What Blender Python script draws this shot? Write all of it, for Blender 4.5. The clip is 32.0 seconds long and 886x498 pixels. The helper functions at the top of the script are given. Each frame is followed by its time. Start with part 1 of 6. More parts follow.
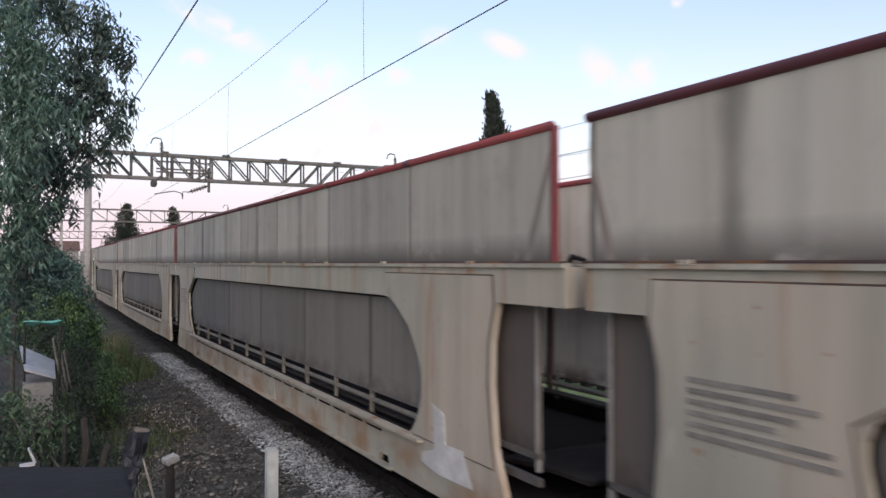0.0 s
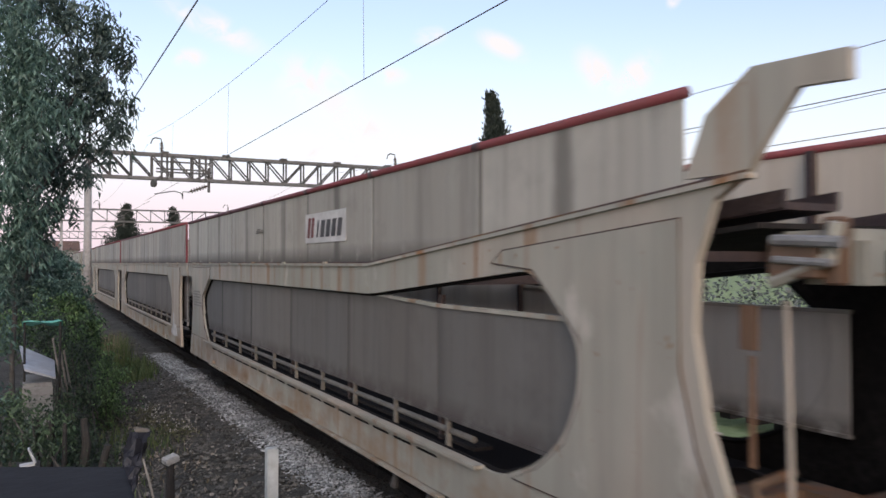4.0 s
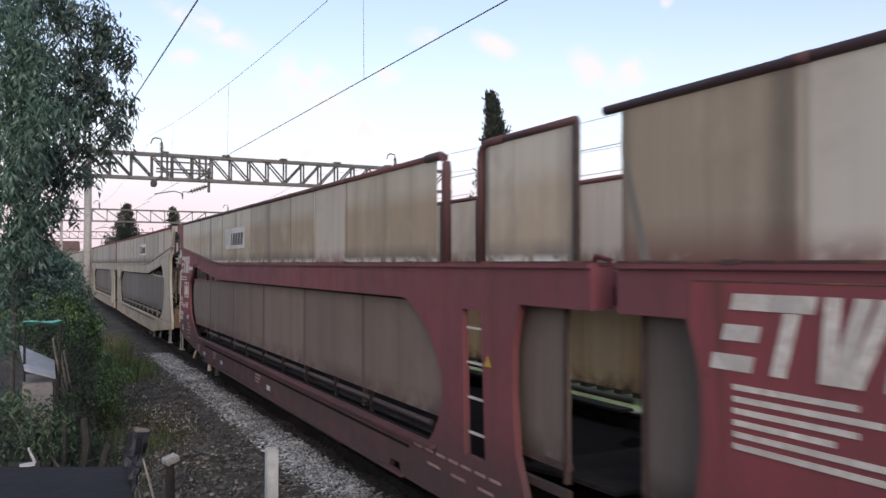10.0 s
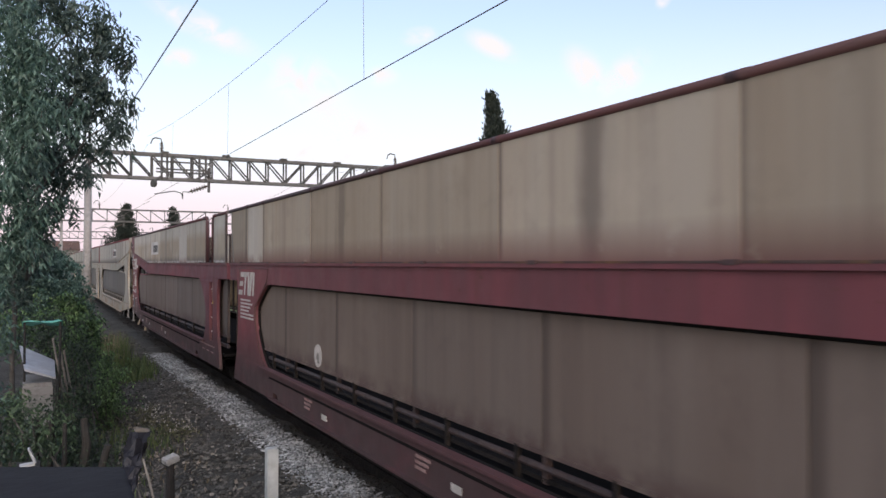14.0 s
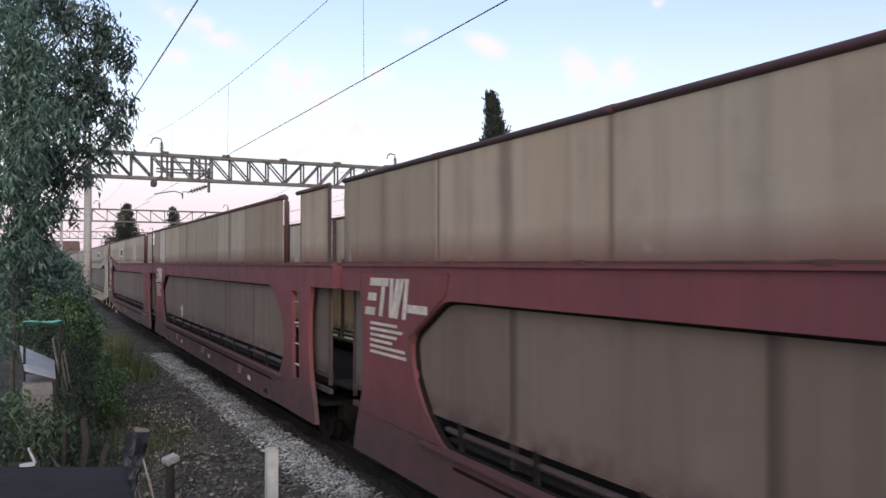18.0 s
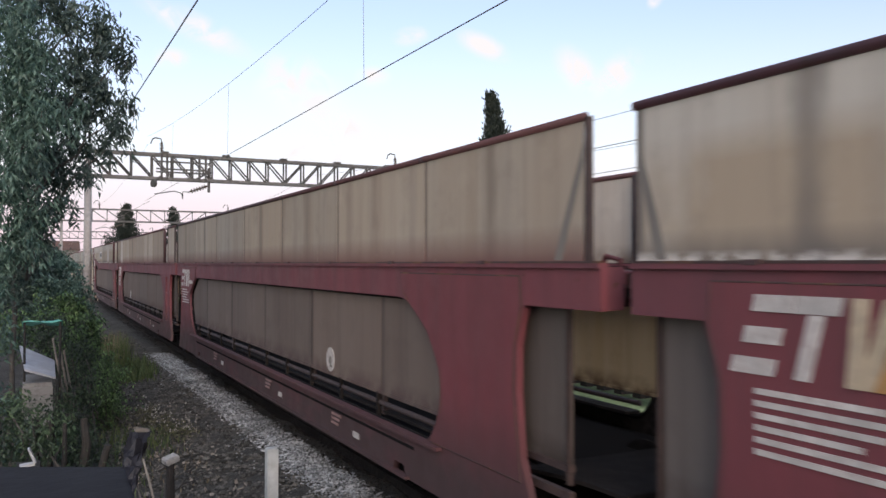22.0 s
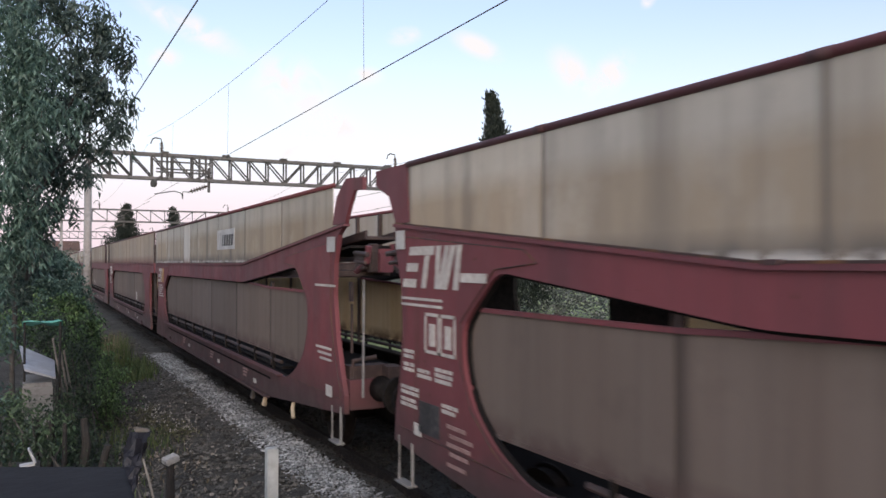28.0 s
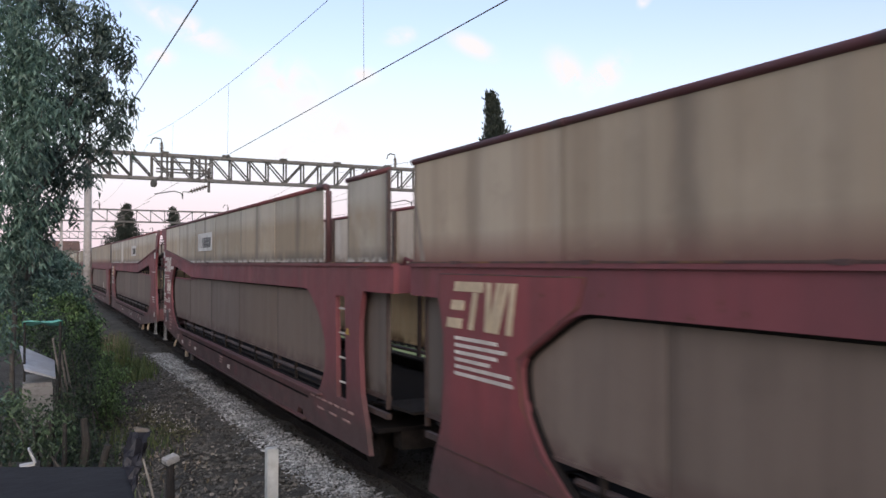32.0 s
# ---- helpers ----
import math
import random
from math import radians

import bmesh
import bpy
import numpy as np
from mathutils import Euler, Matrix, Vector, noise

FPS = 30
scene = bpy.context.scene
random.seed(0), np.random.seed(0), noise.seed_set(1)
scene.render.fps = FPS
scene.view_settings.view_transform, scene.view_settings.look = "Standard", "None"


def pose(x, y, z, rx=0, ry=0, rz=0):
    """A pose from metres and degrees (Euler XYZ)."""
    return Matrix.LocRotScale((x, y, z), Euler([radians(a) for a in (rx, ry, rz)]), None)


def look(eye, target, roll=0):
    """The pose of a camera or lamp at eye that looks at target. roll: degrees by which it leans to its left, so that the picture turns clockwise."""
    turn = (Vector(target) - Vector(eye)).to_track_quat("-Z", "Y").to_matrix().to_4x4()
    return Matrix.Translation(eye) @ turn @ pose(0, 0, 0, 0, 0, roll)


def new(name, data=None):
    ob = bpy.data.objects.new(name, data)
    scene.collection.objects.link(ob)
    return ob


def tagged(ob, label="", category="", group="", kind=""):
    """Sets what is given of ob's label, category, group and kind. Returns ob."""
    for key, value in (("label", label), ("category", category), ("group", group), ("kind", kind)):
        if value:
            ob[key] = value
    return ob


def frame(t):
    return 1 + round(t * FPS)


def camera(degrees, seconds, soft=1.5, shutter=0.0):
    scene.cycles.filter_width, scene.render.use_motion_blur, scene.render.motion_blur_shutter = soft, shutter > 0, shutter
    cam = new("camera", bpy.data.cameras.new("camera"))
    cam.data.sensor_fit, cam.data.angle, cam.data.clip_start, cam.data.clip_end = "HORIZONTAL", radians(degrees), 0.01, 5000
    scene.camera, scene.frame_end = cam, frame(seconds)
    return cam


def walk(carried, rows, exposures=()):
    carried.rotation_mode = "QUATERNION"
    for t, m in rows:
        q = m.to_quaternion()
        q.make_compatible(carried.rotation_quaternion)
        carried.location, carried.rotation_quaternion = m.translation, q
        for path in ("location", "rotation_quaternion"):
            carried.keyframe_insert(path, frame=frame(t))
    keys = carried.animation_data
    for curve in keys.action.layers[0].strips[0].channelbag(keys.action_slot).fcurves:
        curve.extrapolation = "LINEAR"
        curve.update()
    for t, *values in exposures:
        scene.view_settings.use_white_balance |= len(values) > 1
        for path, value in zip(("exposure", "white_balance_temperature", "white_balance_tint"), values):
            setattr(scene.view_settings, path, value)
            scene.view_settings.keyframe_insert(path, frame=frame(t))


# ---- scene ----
# World: x across the tracks, y along them (the train runs towards +y), z up from the rail head.
cam = camera(58.5, 32.0, soft=1.5, shutter=0.5)
CAM_POSE = pose(0.0, 0.0, 2.6, 91.02, 0, -27.15)
walk(cam, [(0.0, CAM_POSE), (32.0, CAM_POSE)], exposures=[(0.0, 0.0), (32.0, 0.0)])

# ---------------------------------------------------------------- light
world = bpy.data.worlds.new("evening_sky")
scene.world = world
world.use_nodes = True
wn, wl = world.node_tree.nodes, world.node_tree.links
wn.clear()
sky = wn.new("ShaderNodeTexSky")
sky.sky_type = "NISHITA"
sky.sun_disc = False
sky.sun_elevation = radians(14)
sky.sun_rotation = radians(200)
sky.air_density, sky.dust_density, sky.ozone_density = 1.0, 1.6, 1.5
# evening haze whitens the lower sky and turns pink at the horizon
geo = wn.new("ShaderNodeTexCoord")
sep = wn.new("ShaderNodeSeparateXYZ")
wl.new(geo.outputs["Generated"], sep.inputs[0])


def w_range(lo, hi, a, b):
    n = wn.new("ShaderNodeMapRange")
    n.interpolation_type = "SMOOTHSTEP"
    for k, v in zip(("From Min", "From Max", "To Min", "To Max"), (lo, hi, a, b)):
        n.inputs[k].default_value = v
    wl.new(sep.outputs["Z"], n.inputs["Value"])
    return n.outputs["Result"]


def w_mix(fac, a, b, mode="MIX"):
    n = wn.new("ShaderNodeMix")
    n.data_type, n.blend_type = "RGBA", mode
    for s, v in ((n.inputs[0], fac), (n.inputs[6], a), (n.inputs[7], b)):
        if isinstance(v, (tuple, float)):
            s.default_value = v
        else:
            wl.new(v, s)
    return n.outputs[2]


clear = w_mix(1.0, sky.outputs["Color"], (0.300, 0.258, 0.272, 1), "MULTIPLY")
hazy = w_mix(w_range(0.02, 0.16, 0.0, 1.0), (0.98, 0.80, 0.89, 1), (0.985, 0.995, 1.035, 1))
bg = wn.new("ShaderNodeBackground")
bg.inputs["Strength"].default_value = 1.0
wl.new(w_mix(w_range(0.05, 0.31, 0.93, 0.14), clear, hazy), bg.inputs["Color"])
wout = wn.new("ShaderNodeOutputWorld")
wl.new(bg.outputs["Background"], wout.inputs["Surface"])

sun_data = bpy.data.lights.new("sun", "SUN")
sun_data.energy, sun_data.angle, sun_data.color = 1.3, radians(40), (1.0, 0.97, 0.93)
sun = new("sun", sun_data)
sun.matrix_world = look((0, 0, 30), (0 + 8.0, 0 + 22.0, 30 - 16.0))


# ---------------------------------------------------------------- materials
def mat(name, base, rough=0.7, metal=0.0):
    m = bpy.data.materials.new(name)
    m.use_nodes = True
    b = m.node_tree.nodes["Principled BSDF"]
    b.inputs["Base Color"].default_value = (*base, 1)
    b.inputs["Roughness"].default_value = rough
    b.inputs["Metallic"].default_value = metal
    return m


def nd(m, kind, **inputs):
    n = m.node_tree.nodes.new(kind)
    for k, v in inputs.items():
        n.inputs[k.replace("_", " ")].default_value = v
    return n


def ln(m, a, b):
    m.node_tree.links.new(a, b)


def coords(m, scale):
    tc = nd(m, "ShaderNodeTexCoord")
    mp = nd(m, "ShaderNodeMapping")
    mp.inputs["Scale"].default_value = scale
    add = nd(m, "ShaderNodeVectorMath")
    info = nd(m, "ShaderNodeObjectInfo")
    mul = nd(m, "ShaderNodeMath")
    mul.operation = "MULTIPLY"
    mul.inputs[1].default_value = 37.0
    ln(m, info.outputs["Random"], mul.inputs[0])
    ln(m, tc.outputs["Object"], add.inputs[0])
    ln(m, mul.outputs[0], add.inputs[1])
    ln(m, add.outputs[0], mp.inputs["Vector"])
    return mp.outputs["Vector"]


def noise_fac(m, vec, scale, lo, hi, detail=5.0, rough=0.6):
    n = nd(m, "ShaderNodeTexNoise", Scale=scale, Detail=detail, Roughness=rough)
    ln(m, vec, n.inputs["Vector"])
    r = nd(m, "ShaderNodeMapRange")
    r.inputs["From Min"].default_value, r.inputs["From Max"].default_value = lo, hi
    ln(m, n.outputs["Fac"], r.inputs["Value"])
    return r.outputs["Result"]


def mix(m, fac, a, b, mode="MIX"):
    n = nd(m, "ShaderNodeMix")
    n.data_type, n.blend_type = "RGBA", mode
    for sock, v in ((n.inputs[6], a), (n.inputs[7], b)):
        if isinstance(v, tuple):
            sock.default_value = (*v, 1)
        else:
            ln(m, v, sock)
    if isinstance(fac, float):
        n.inputs[0].default_value = fac
    else:
        ln(m, fac, n.inputs[0])
    return n.outputs[2]


def finish(m, color, bump=None, strength=0.3, distance=0.01, rough=None):
    b = m.node_tree.nodes["Principled BSDF"]
    ln(m, color, b.inputs["Base Color"])
    if bump is not None:
        n = nd(m, "ShaderNodeBump", Strength=strength, Distance=distance)
        ln(m, bump, n.inputs["Height"])
        ln(m, n.outputs["Normal"], b.inputs["Normal"])
    if rough is not None:
        ln(m, rough, b.inputs["Roughness"])
    return m


def times(m, a, b):
    n = nd(m, "ShaderNodeMath")
    n.operation = "MULTIPLY"
    for s, v in ((n.inputs[0], a), (n.inputs[1], b)):
        if isinstance(v, float):
            s.default_value = v
        else:
            ln(m, v, s)
    return n.outputs[0]


def height_band(m, lo, hi):
    """0 at object height lo, 1 at hi."""
    tc = nd(m, "ShaderNodeTexCoord")
    sp = nd(m, "ShaderNodeSeparateXYZ")
    ln(m, tc.outputs["Object"], sp.inputs[0])
    r = nd(m, "ShaderNodeMapRange")
    r.inputs["From Min"].default_value, r.inputs["From Max"].default_value = lo, hi
    ln(m, sp.outputs["Z"], r.inputs["Value"])
    return r.outputs["Result"]


def painted(name, base, dirt, rust, rust_amount=0.62, rough=0.55, drip=0.0, film=False):
    """Weathered wagon paint: blotches of dirt, rain streaks, rust runs and flakes."""
    m = mat(name, base, rough)
    flat = coords(m, (1, 1, 1))
    run = coords(m, (3.0, 3.0, 0.22))
    c = mix(m, noise_fac(m, flat, 0.9, 0.35, 0.75), base, tuple(v * 0.72 + d * 0.28 for v, d in zip(base, dirt)))
    c = mix(m, times(m, noise_fac(m, coords(m, (0.4, 0.4, 0.2)), 1.0, 0.46, 0.64), 0.75), c, tuple(v * k for v, k in zip(base, (1.3, 1.12, 1.08))))
    c = mix(m, times(m, noise_fac(m, run, 1.3, 0.42, 0.8), 0.6), c, dirt)
    c = mix(m, noise_fac(m, run, 1.1, rust_amount, rust_amount + 0.16), c, rust)
    c = mix(m, noise_fac(m, flat, 9.0, 0.66, 0.74), c, rust)
    if film:
        # darker brown towards the sill, varied by noise
        c = mix(m, times(m, height_band(m, 1.45, 0.7), noise_fac(m, coords(m, (1.0, 1.0, 2.0)), 1.3, 0.0, 0.5)), c, (0.066, 0.039, 0.039))
    if drip:
        # rust running down from the bracket feet along the beam
        tc = nd(m, "ShaderNodeTexCoord")
        sp = nd(m, "ShaderNodeSeparateXYZ")
        ln(m, tc.outputs["Object"], sp.inputs[0])
        pp = nd(m, "ShaderNodeMath")
        pp.operation = "PINGPONG"
        pp.inputs[1].default_value = drip / 2
        ln(m, sp.outputs["Y"], pp.inputs[0])
        near = nd(m, "ShaderNodeMapRange")
        near.interpolation_type = "SMOOTHSTEP"
        near.inputs["From Min"].default_value, near.inputs["From Max"].default_value = 0.13, 0.04
        ln(m, pp.outputs[0], near.inputs["Value"])
        low = times(m, height_band(m, 1.6, 2.7), noise_fac(m, coords(m, (0.6, 0.6, 0.1)), 1.0, 0.44, 0.56))
        c = mix(m, times(m, times(m, near.outputs["Result"], low), noise_fac(m, flat, 16.0, 0.0, 0.5)), c, (0.27, 0.135, 0.05))
        # yellowed, rust-stained sill
        c = mix(m, times(m, height_band(m, 1.0, 0.6), noise_fac(m, coords(m, (1.0, 1.0, 1.6)), 1.6, 0.42, 0.68)), c, (0.26, 0.165, 0.09))
        c = mix(m, noise_fac(m, coords(m, (1.0, 1.0, 0.5)), 1.7, 0.63, 0.72), c, (0.50, 0.47, 0.41))
    grain = noise_fac(m, flat, 60.0, 0.3, 0.7)
    return finish(m, c, grain, 0.15, 0.004, noise_fac(m, flat, 3.0, -1.1, 1.3))


def ramp(m, value, lo, hi, a=0.0, b=1.0):
    r = nd(m, "ShaderNodeMapRange")
    r.interpolation_type = "SMOOTHSTEP"
    for k, v in zip(("From Min", "From Max", "To Min", "To Max"), (lo, hi, a, b)):
        r.inputs[k].default_value = v
    ln(m, value, r.inputs["Value"])
    return r.outputs["Result"]


def fract_of(m, value, by):
    n = nd(m, "ShaderNodeMath")
    n.operation = "FRACT"
    ln(m, times(m, value, by), n.inputs[0])
    return n.outputs[0]


def sheeting(name, base, dark, warm, foot, foot_h, foot_w=0.2, lo=0.36, rib=0.0, tan_foot=False, spread=(0.82, 1.1), lap=0.085):
    """Dusty galvanised side sheets: rain streaks, a sooty joint, a soft dirty band over the inner rib and a grimy foot."""
    base, warm = (tuple(v * 1.06 for v in tone) for tone in (base, warm))
    m = mat(name, base, 0.78, 0.0)
    m.node_tree.nodes["Principled BSDF"].inputs["Specular IOR Level"].default_value = 0.3
    flat = coords(m, (1, 1, 1))
    run = coords(m, (2.6, 2.6, 0.14))
    fine = coords(m, (9.0, 9.0, 0.35))
    wide = coords(m, (1.1, 1.1, 0.1))
    soot = tuple(v * 0.8 for v in dark)
    who = nd(m, "ShaderNodeObjectInfo").outputs["Random"]
    c = mix(m, times(m, noise_fac(m, wide, 1.6, 0.35, 0.7), 0.25 if tan_foot else 1.0), base, warm)
    if tan_foot:
        # road-coloured dust over the lower two thirds, with a ragged upper edge
        c = mix(m, times(m, times(m, height_band(m, 3.36, 3.16), noise_fac(m, coords(m, (0.8, 0.8, 0.5)), 1.2, 0.2, 0.5)), 0.95), c, warm)
    c = mix(m, times(m, noise_fac(m, run, 1.5, 0.48, 0.78), 0.5), c, dark)
    c = mix(m, times(m, noise_fac(m, fine, 1.2, 0.52, 0.78), 0.16), c, dark)
    c = mix(m, times(m, noise_fac(m, flat, 2.6, 0.55, 0.8), 0.35), c, dark)
    c = mix(m, times(m, noise_fac(m, flat, 1.1, 0.56, 0.74), 0.3), c, tuple(min(0.7, v * 1.35) for v in base))
    sp = nd(m, "ShaderNodeSeparateXYZ")
    ln(m, nd(m, "ShaderNodeTexCoord").outputs["Object"], sp.inputs[0])
    joint = times(m, ramp(m, sp.outputs["Y"], -lap, -0.35 * lap), noise_fac(m, run, 0.9, 0.0, 0.45))
    c = mix(m, times(m, joint, ramp(m, who, 0.0, 0.7, 0.45, 0.95)), c, soot)
    if rib:
        off = nd(m, "ShaderNodeMath")
        off.operation = "ADD"
        off.inputs[1].default_value = rib
        ln(m, sp.outputs["Y"], off.inputs[0])
        far = nd(m, "ShaderNodeMath")
        far.operation = "ABSOLUTE"
        ln(m, off.outputs[0], far.inputs[0])
        wob = nd(m, "ShaderNodeMath")
        wob.operation = "ADD"
        ln(m, far.outputs[0], wob.inputs[0])
        ln(m, times(m, noise_fac(m, coords(m, (1.0, 1.0, 0.5)), 2.2, 0.3, 0.7), 0.12), wob.inputs[1])
        band = times(m, ramp(m, wob.outputs[0], 0.24, 0.07), noise_fac(m, run, 0.8, 0.1, 0.5))
        c = mix(m, times(m, band, ramp(m, fract_of(m, who, 5.7), 0.0, 0.8, 0.2, 0.75)), c, soot)
    if tan_foot:
        c = mix(m, times(m, height_band(m, foot_h + 0.2, foot_h + 0.06), noise_fac(m, run, 1.0, 0.2, 0.55)), c, soot)
    edge = times(m, height_band(m, foot_h + foot_w, foot_h), noise_fac(m, flat, 7.0 if tan_foot else 3.4, lo, lo + (0.1 if tan_foot else 0.2)))
    c = mix(m, edge, c, foot)
    c = mix(m, fract_of(m, who, 7.3), c, (1.02, 0.985, 0.94), "MULTIPLY")
    hsv = nd(m, "ShaderNodeHueSaturation")
    ln(m, ramp(m, who, 0.0, 1.0, *spread), hsv.inputs["Value"])
    ln(m, c, hsv.inputs["Color"])
    return finish(m, hsv.outputs["Color"], noise_fac(m, coords(m, (1.0, 1.0, 0.6)), 2.2, 0.3, 0.7, 8.0), 0.25, 0.012)


def speckled(name, a, b, scale, rough=0.85, bump=0.4, dist=0.02, lo=0.4, hi=0.65):
    m = mat(name, a, rough)
    v = coords(m, (1, 1, 1))
    c = mix(m, noise_fac(m, v, scale, lo, hi), a, b)
    c = mix(m, noise_fac(m, v, scale * 0.13, 0.35, 0.7), c, tuple(x * 0.6 for x in a))
    return finish(m, c, noise_fac(m, v, scale * 2.0, 0.3, 0.7), bump, dist)


def island_mat(name, a, b, rough=0.75, trans=0.0, skew=1.0):
    """Colour varies from piece to piece of one mesh."""
    m = mat(name, a, rough)
    g = nd(m, "ShaderNodeNewGeometry")
    v = coords(m, (1, 1, 1))
    sq = nd(m, "ShaderNodeMath")
    sq.operation = "POWER"
    sq.inputs[1].default_value = skew
    ln(m, g.outputs["Random Per Island"], sq.inputs[0])
    c = mix(m, sq.outputs[0], a, b)
    c = mix(m, times(m, noise_fac(m, v, 1.2, 0.38, 0.64), 0.6), c, tuple(x * 0.55 for x in a))
    finish(m, c)
    if trans:
        p = m.node_tree.nodes["Principled BSDF"]
        t = nd(m, "ShaderNodeBsdfTranslucent")
        ln(m, c, t.inputs["Color"])
        mx = nd(m, "ShaderNodeMixShader")
        mx.inputs[0].default_value = trans
        ln(m, p.outputs[0], mx.inputs[1])
        ln(m, t.outputs[0], mx.inputs[2])
        ln(m, mx.outputs[0], m.node_tree.nodes["Material Output"].inputs["Surface"])
    return m


RED = painted("oxide_red_paint", (0.160, 0.047, 0.058), (0.078, 0.038, 0.043), (0.09, 0.035, 0.02), film=True)
CREAM = painted("cream_paint", (0.362, 0.357, 0.302), (0.21, 0.20, 0.163), (0.25, 0.13, 0.055), 0.57, drip=1.9)
RED_PLATE = painted("brighter_red_plate_paint", (0.180, 0.045, 0.054), (0.09, 0.04, 0.044), (0.09, 0.035, 0.02), 0.64, film=True)
RUSTY = painted("rusty_cream_paint", (0.13, 0.088, 0.056), (0.055, 0.042, 0.033), (0.17, 0.075, 0.03), 0.46)
RAIL_RED = painted("red_rail_paint", (0.165, 0.034, 0.042), (0.085, 0.042, 0.043), (0.08, 0.033, 0.02))
RAIL_DARK = painted("dark_red_rail_paint", (0.078, 0.034, 0.037), (0.06, 0.038, 0.039), (0.06, 0.03, 0.02))
RAIL_MID = painted("faded_red_rail_paint", (0.128, 0.034, 0.040), (0.08, 0.042, 0.043), (0.075, 0.033, 0.02))
SHEET_UP = sheeting("upper_side_sheet", (0.372, 0.334, 0.276), (0.18, 0.152, 0.13), (0.345, 0.29, 0.225), (0.165, 0.083, 0.076), 2.58, 0.3, 0.18, 1.22)
SHEET_UP_PALE = sheeting("upper_side_sheet_flaking", (0.455, 0.445, 0.405), (0.195, 0.18, 0.165), (0.345, 0.292, 0.222), (0.66, 0.65, 0.63), 2.60, 0.075, 0.42, 1.22, True)
SHEET_NEW = sheeting("replaced_side_sheet", (0.53, 0.52, 0.485), (0.30, 0.28, 0.255), (0.49, 0.46, 0.41), (0.19, 0.10, 0.09), 2.58, 0.2)
SHEET_UP_GREY = sheeting("upper_side_sheet_grey", (0.405, 0.405, 0.372), (0.150, 0.146, 0.134), (0.345, 0.33, 0.295), (0.095, 0.09, 0.084), 2.60, 0.24, 0.22, 1.22)
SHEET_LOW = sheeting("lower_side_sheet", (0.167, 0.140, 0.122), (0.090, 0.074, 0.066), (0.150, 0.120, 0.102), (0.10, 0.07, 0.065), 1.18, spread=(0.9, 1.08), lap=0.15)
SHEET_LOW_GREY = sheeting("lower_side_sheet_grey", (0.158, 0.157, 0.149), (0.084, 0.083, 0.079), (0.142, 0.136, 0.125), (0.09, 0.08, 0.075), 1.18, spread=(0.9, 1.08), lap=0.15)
# end sheets: grime plus the shade of their recess, both in the colour
SHEET_END = sheeting("grimy_shaded_end_sheet", (0.125, 0.112, 0.103), (0.06, 0.052, 0.048), (0.11, 0.092, 0.082), (0.06, 0.048, 0.042), 1.14)
SHEET_TAN = sheeting("tan_inner_sheet", (0.66, 0.55, 0.36), (0.36, 0.26, 0.14), (0.55, 0.41, 0.22), (0.14, 0.085, 0.05), 1.18)
SHEET_GREY_LOW = sheeting("grey_inner_sheet", (0.62, 0.61, 0.57), (0.32, 0.30, 0.27), (0.54, 0.51, 0.46), (0.14, 0.12, 0.10), 1.18)
SHEET_INNER = sheeting("pale_inner_sheet", (0.50, 0.475, 0.42), (0.28, 0.25, 0.21), (0.44, 0.39, 0.31), (0.2, 0.15, 0.12), 2.62)
WORN_PIPE = speckled("worn_cream_pipe", (0.19, 0.178, 0.15), (0.10, 0.085, 0.068), 9.0, 0.6)
DULL_PIPE = speckled("dull_grey_pipe", (0.11, 0.105, 0.10), (0.065, 0.055, 0.05), 9.0, 0.55)
LID = speckled("pale_lid_paint", (0.60, 0.61, 0.62), (0.44, 0.44, 0.44), 7.0, 0.5)
# oily black of the running gear, also shade painted inside and beneath the wagons
GRIME_SHADE = speckled("oily_steel_and_shade", (0.016, 0.014, 0.013), (0.034, 0.029, 0.026), 14.0, 0.75)
DARK_STEEL = speckled("dark_brown_steel", (0.05, 0.032, 0.03), (0.09, 0.06, 0.05), 10.0, 0.6)
WHITE_MARK = speckled("worn_white_marking", (0.66, 0.64, 0.60), (0.45, 0.40, 0.37), 18.0, 0.6, 0.05)
YELLOW_MARK = speckled("faded_yellow_marking", (0.62, 0.52, 0.36), (0.45, 0.37, 0.28), 18.0, 0.6, 0.05)
ORANGE_MARK = speckled("faded_orange_marking", (0.55, 0.30, 0.10), (0.45, 0.30, 0.17), 18.0, 0.6, 0.05)
PINK_MARK = speckled("pink_marking", (0.40, 0.27, 0.25), (0.26, 0.14, 0.13), 18.0, 0.6, 0.05)
SCRAPE = speckled("dark_scrape", (0.12, 0.105, 0.095), (0.2, 0.18, 0.165), 18.0, 0.7, 0.05)
GREY_MARK = speckled("faded_grey_marking", (0.20, 0.19, 0.17), (0.29, 0.27, 0.24), 18.0, 0.6, 0.05)
BLACK_MARK = speckled("black_marking", (0.03, 0.03, 0.035), (0.09, 0.085, 0.085), 18.0, 0.6, 0.05)
GHOST_MARK = speckled("bleached_marking", (0.66, 0.66, 0.645), (0.54, 0.53, 0.51), 18.0, 0.6, 0.05)
DULL_RED_MARK = speckled("dull_red_marking", (0.19, 0.04, 0.04), (0.12, 0.035, 0.035), 18.0, 0.6, 0.05)
FAINT_MARK = speckled("bleached_lettering_shadow", (0.56, 0.55, 0.53), (0.63, 0.62, 0.60), 18.0, 0.6, 0.05)
GALV = speckled("galvanised_steel", (0.30, 0.30, 0.295), (0.20, 0.195, 0.19), 12.0, 0.5)
GANTRY_STEEL = speckled("weathered_gantry_steel", (0.10, 0.098, 0.095), (0.055, 0.052, 0.05), 9.0, 0.6)
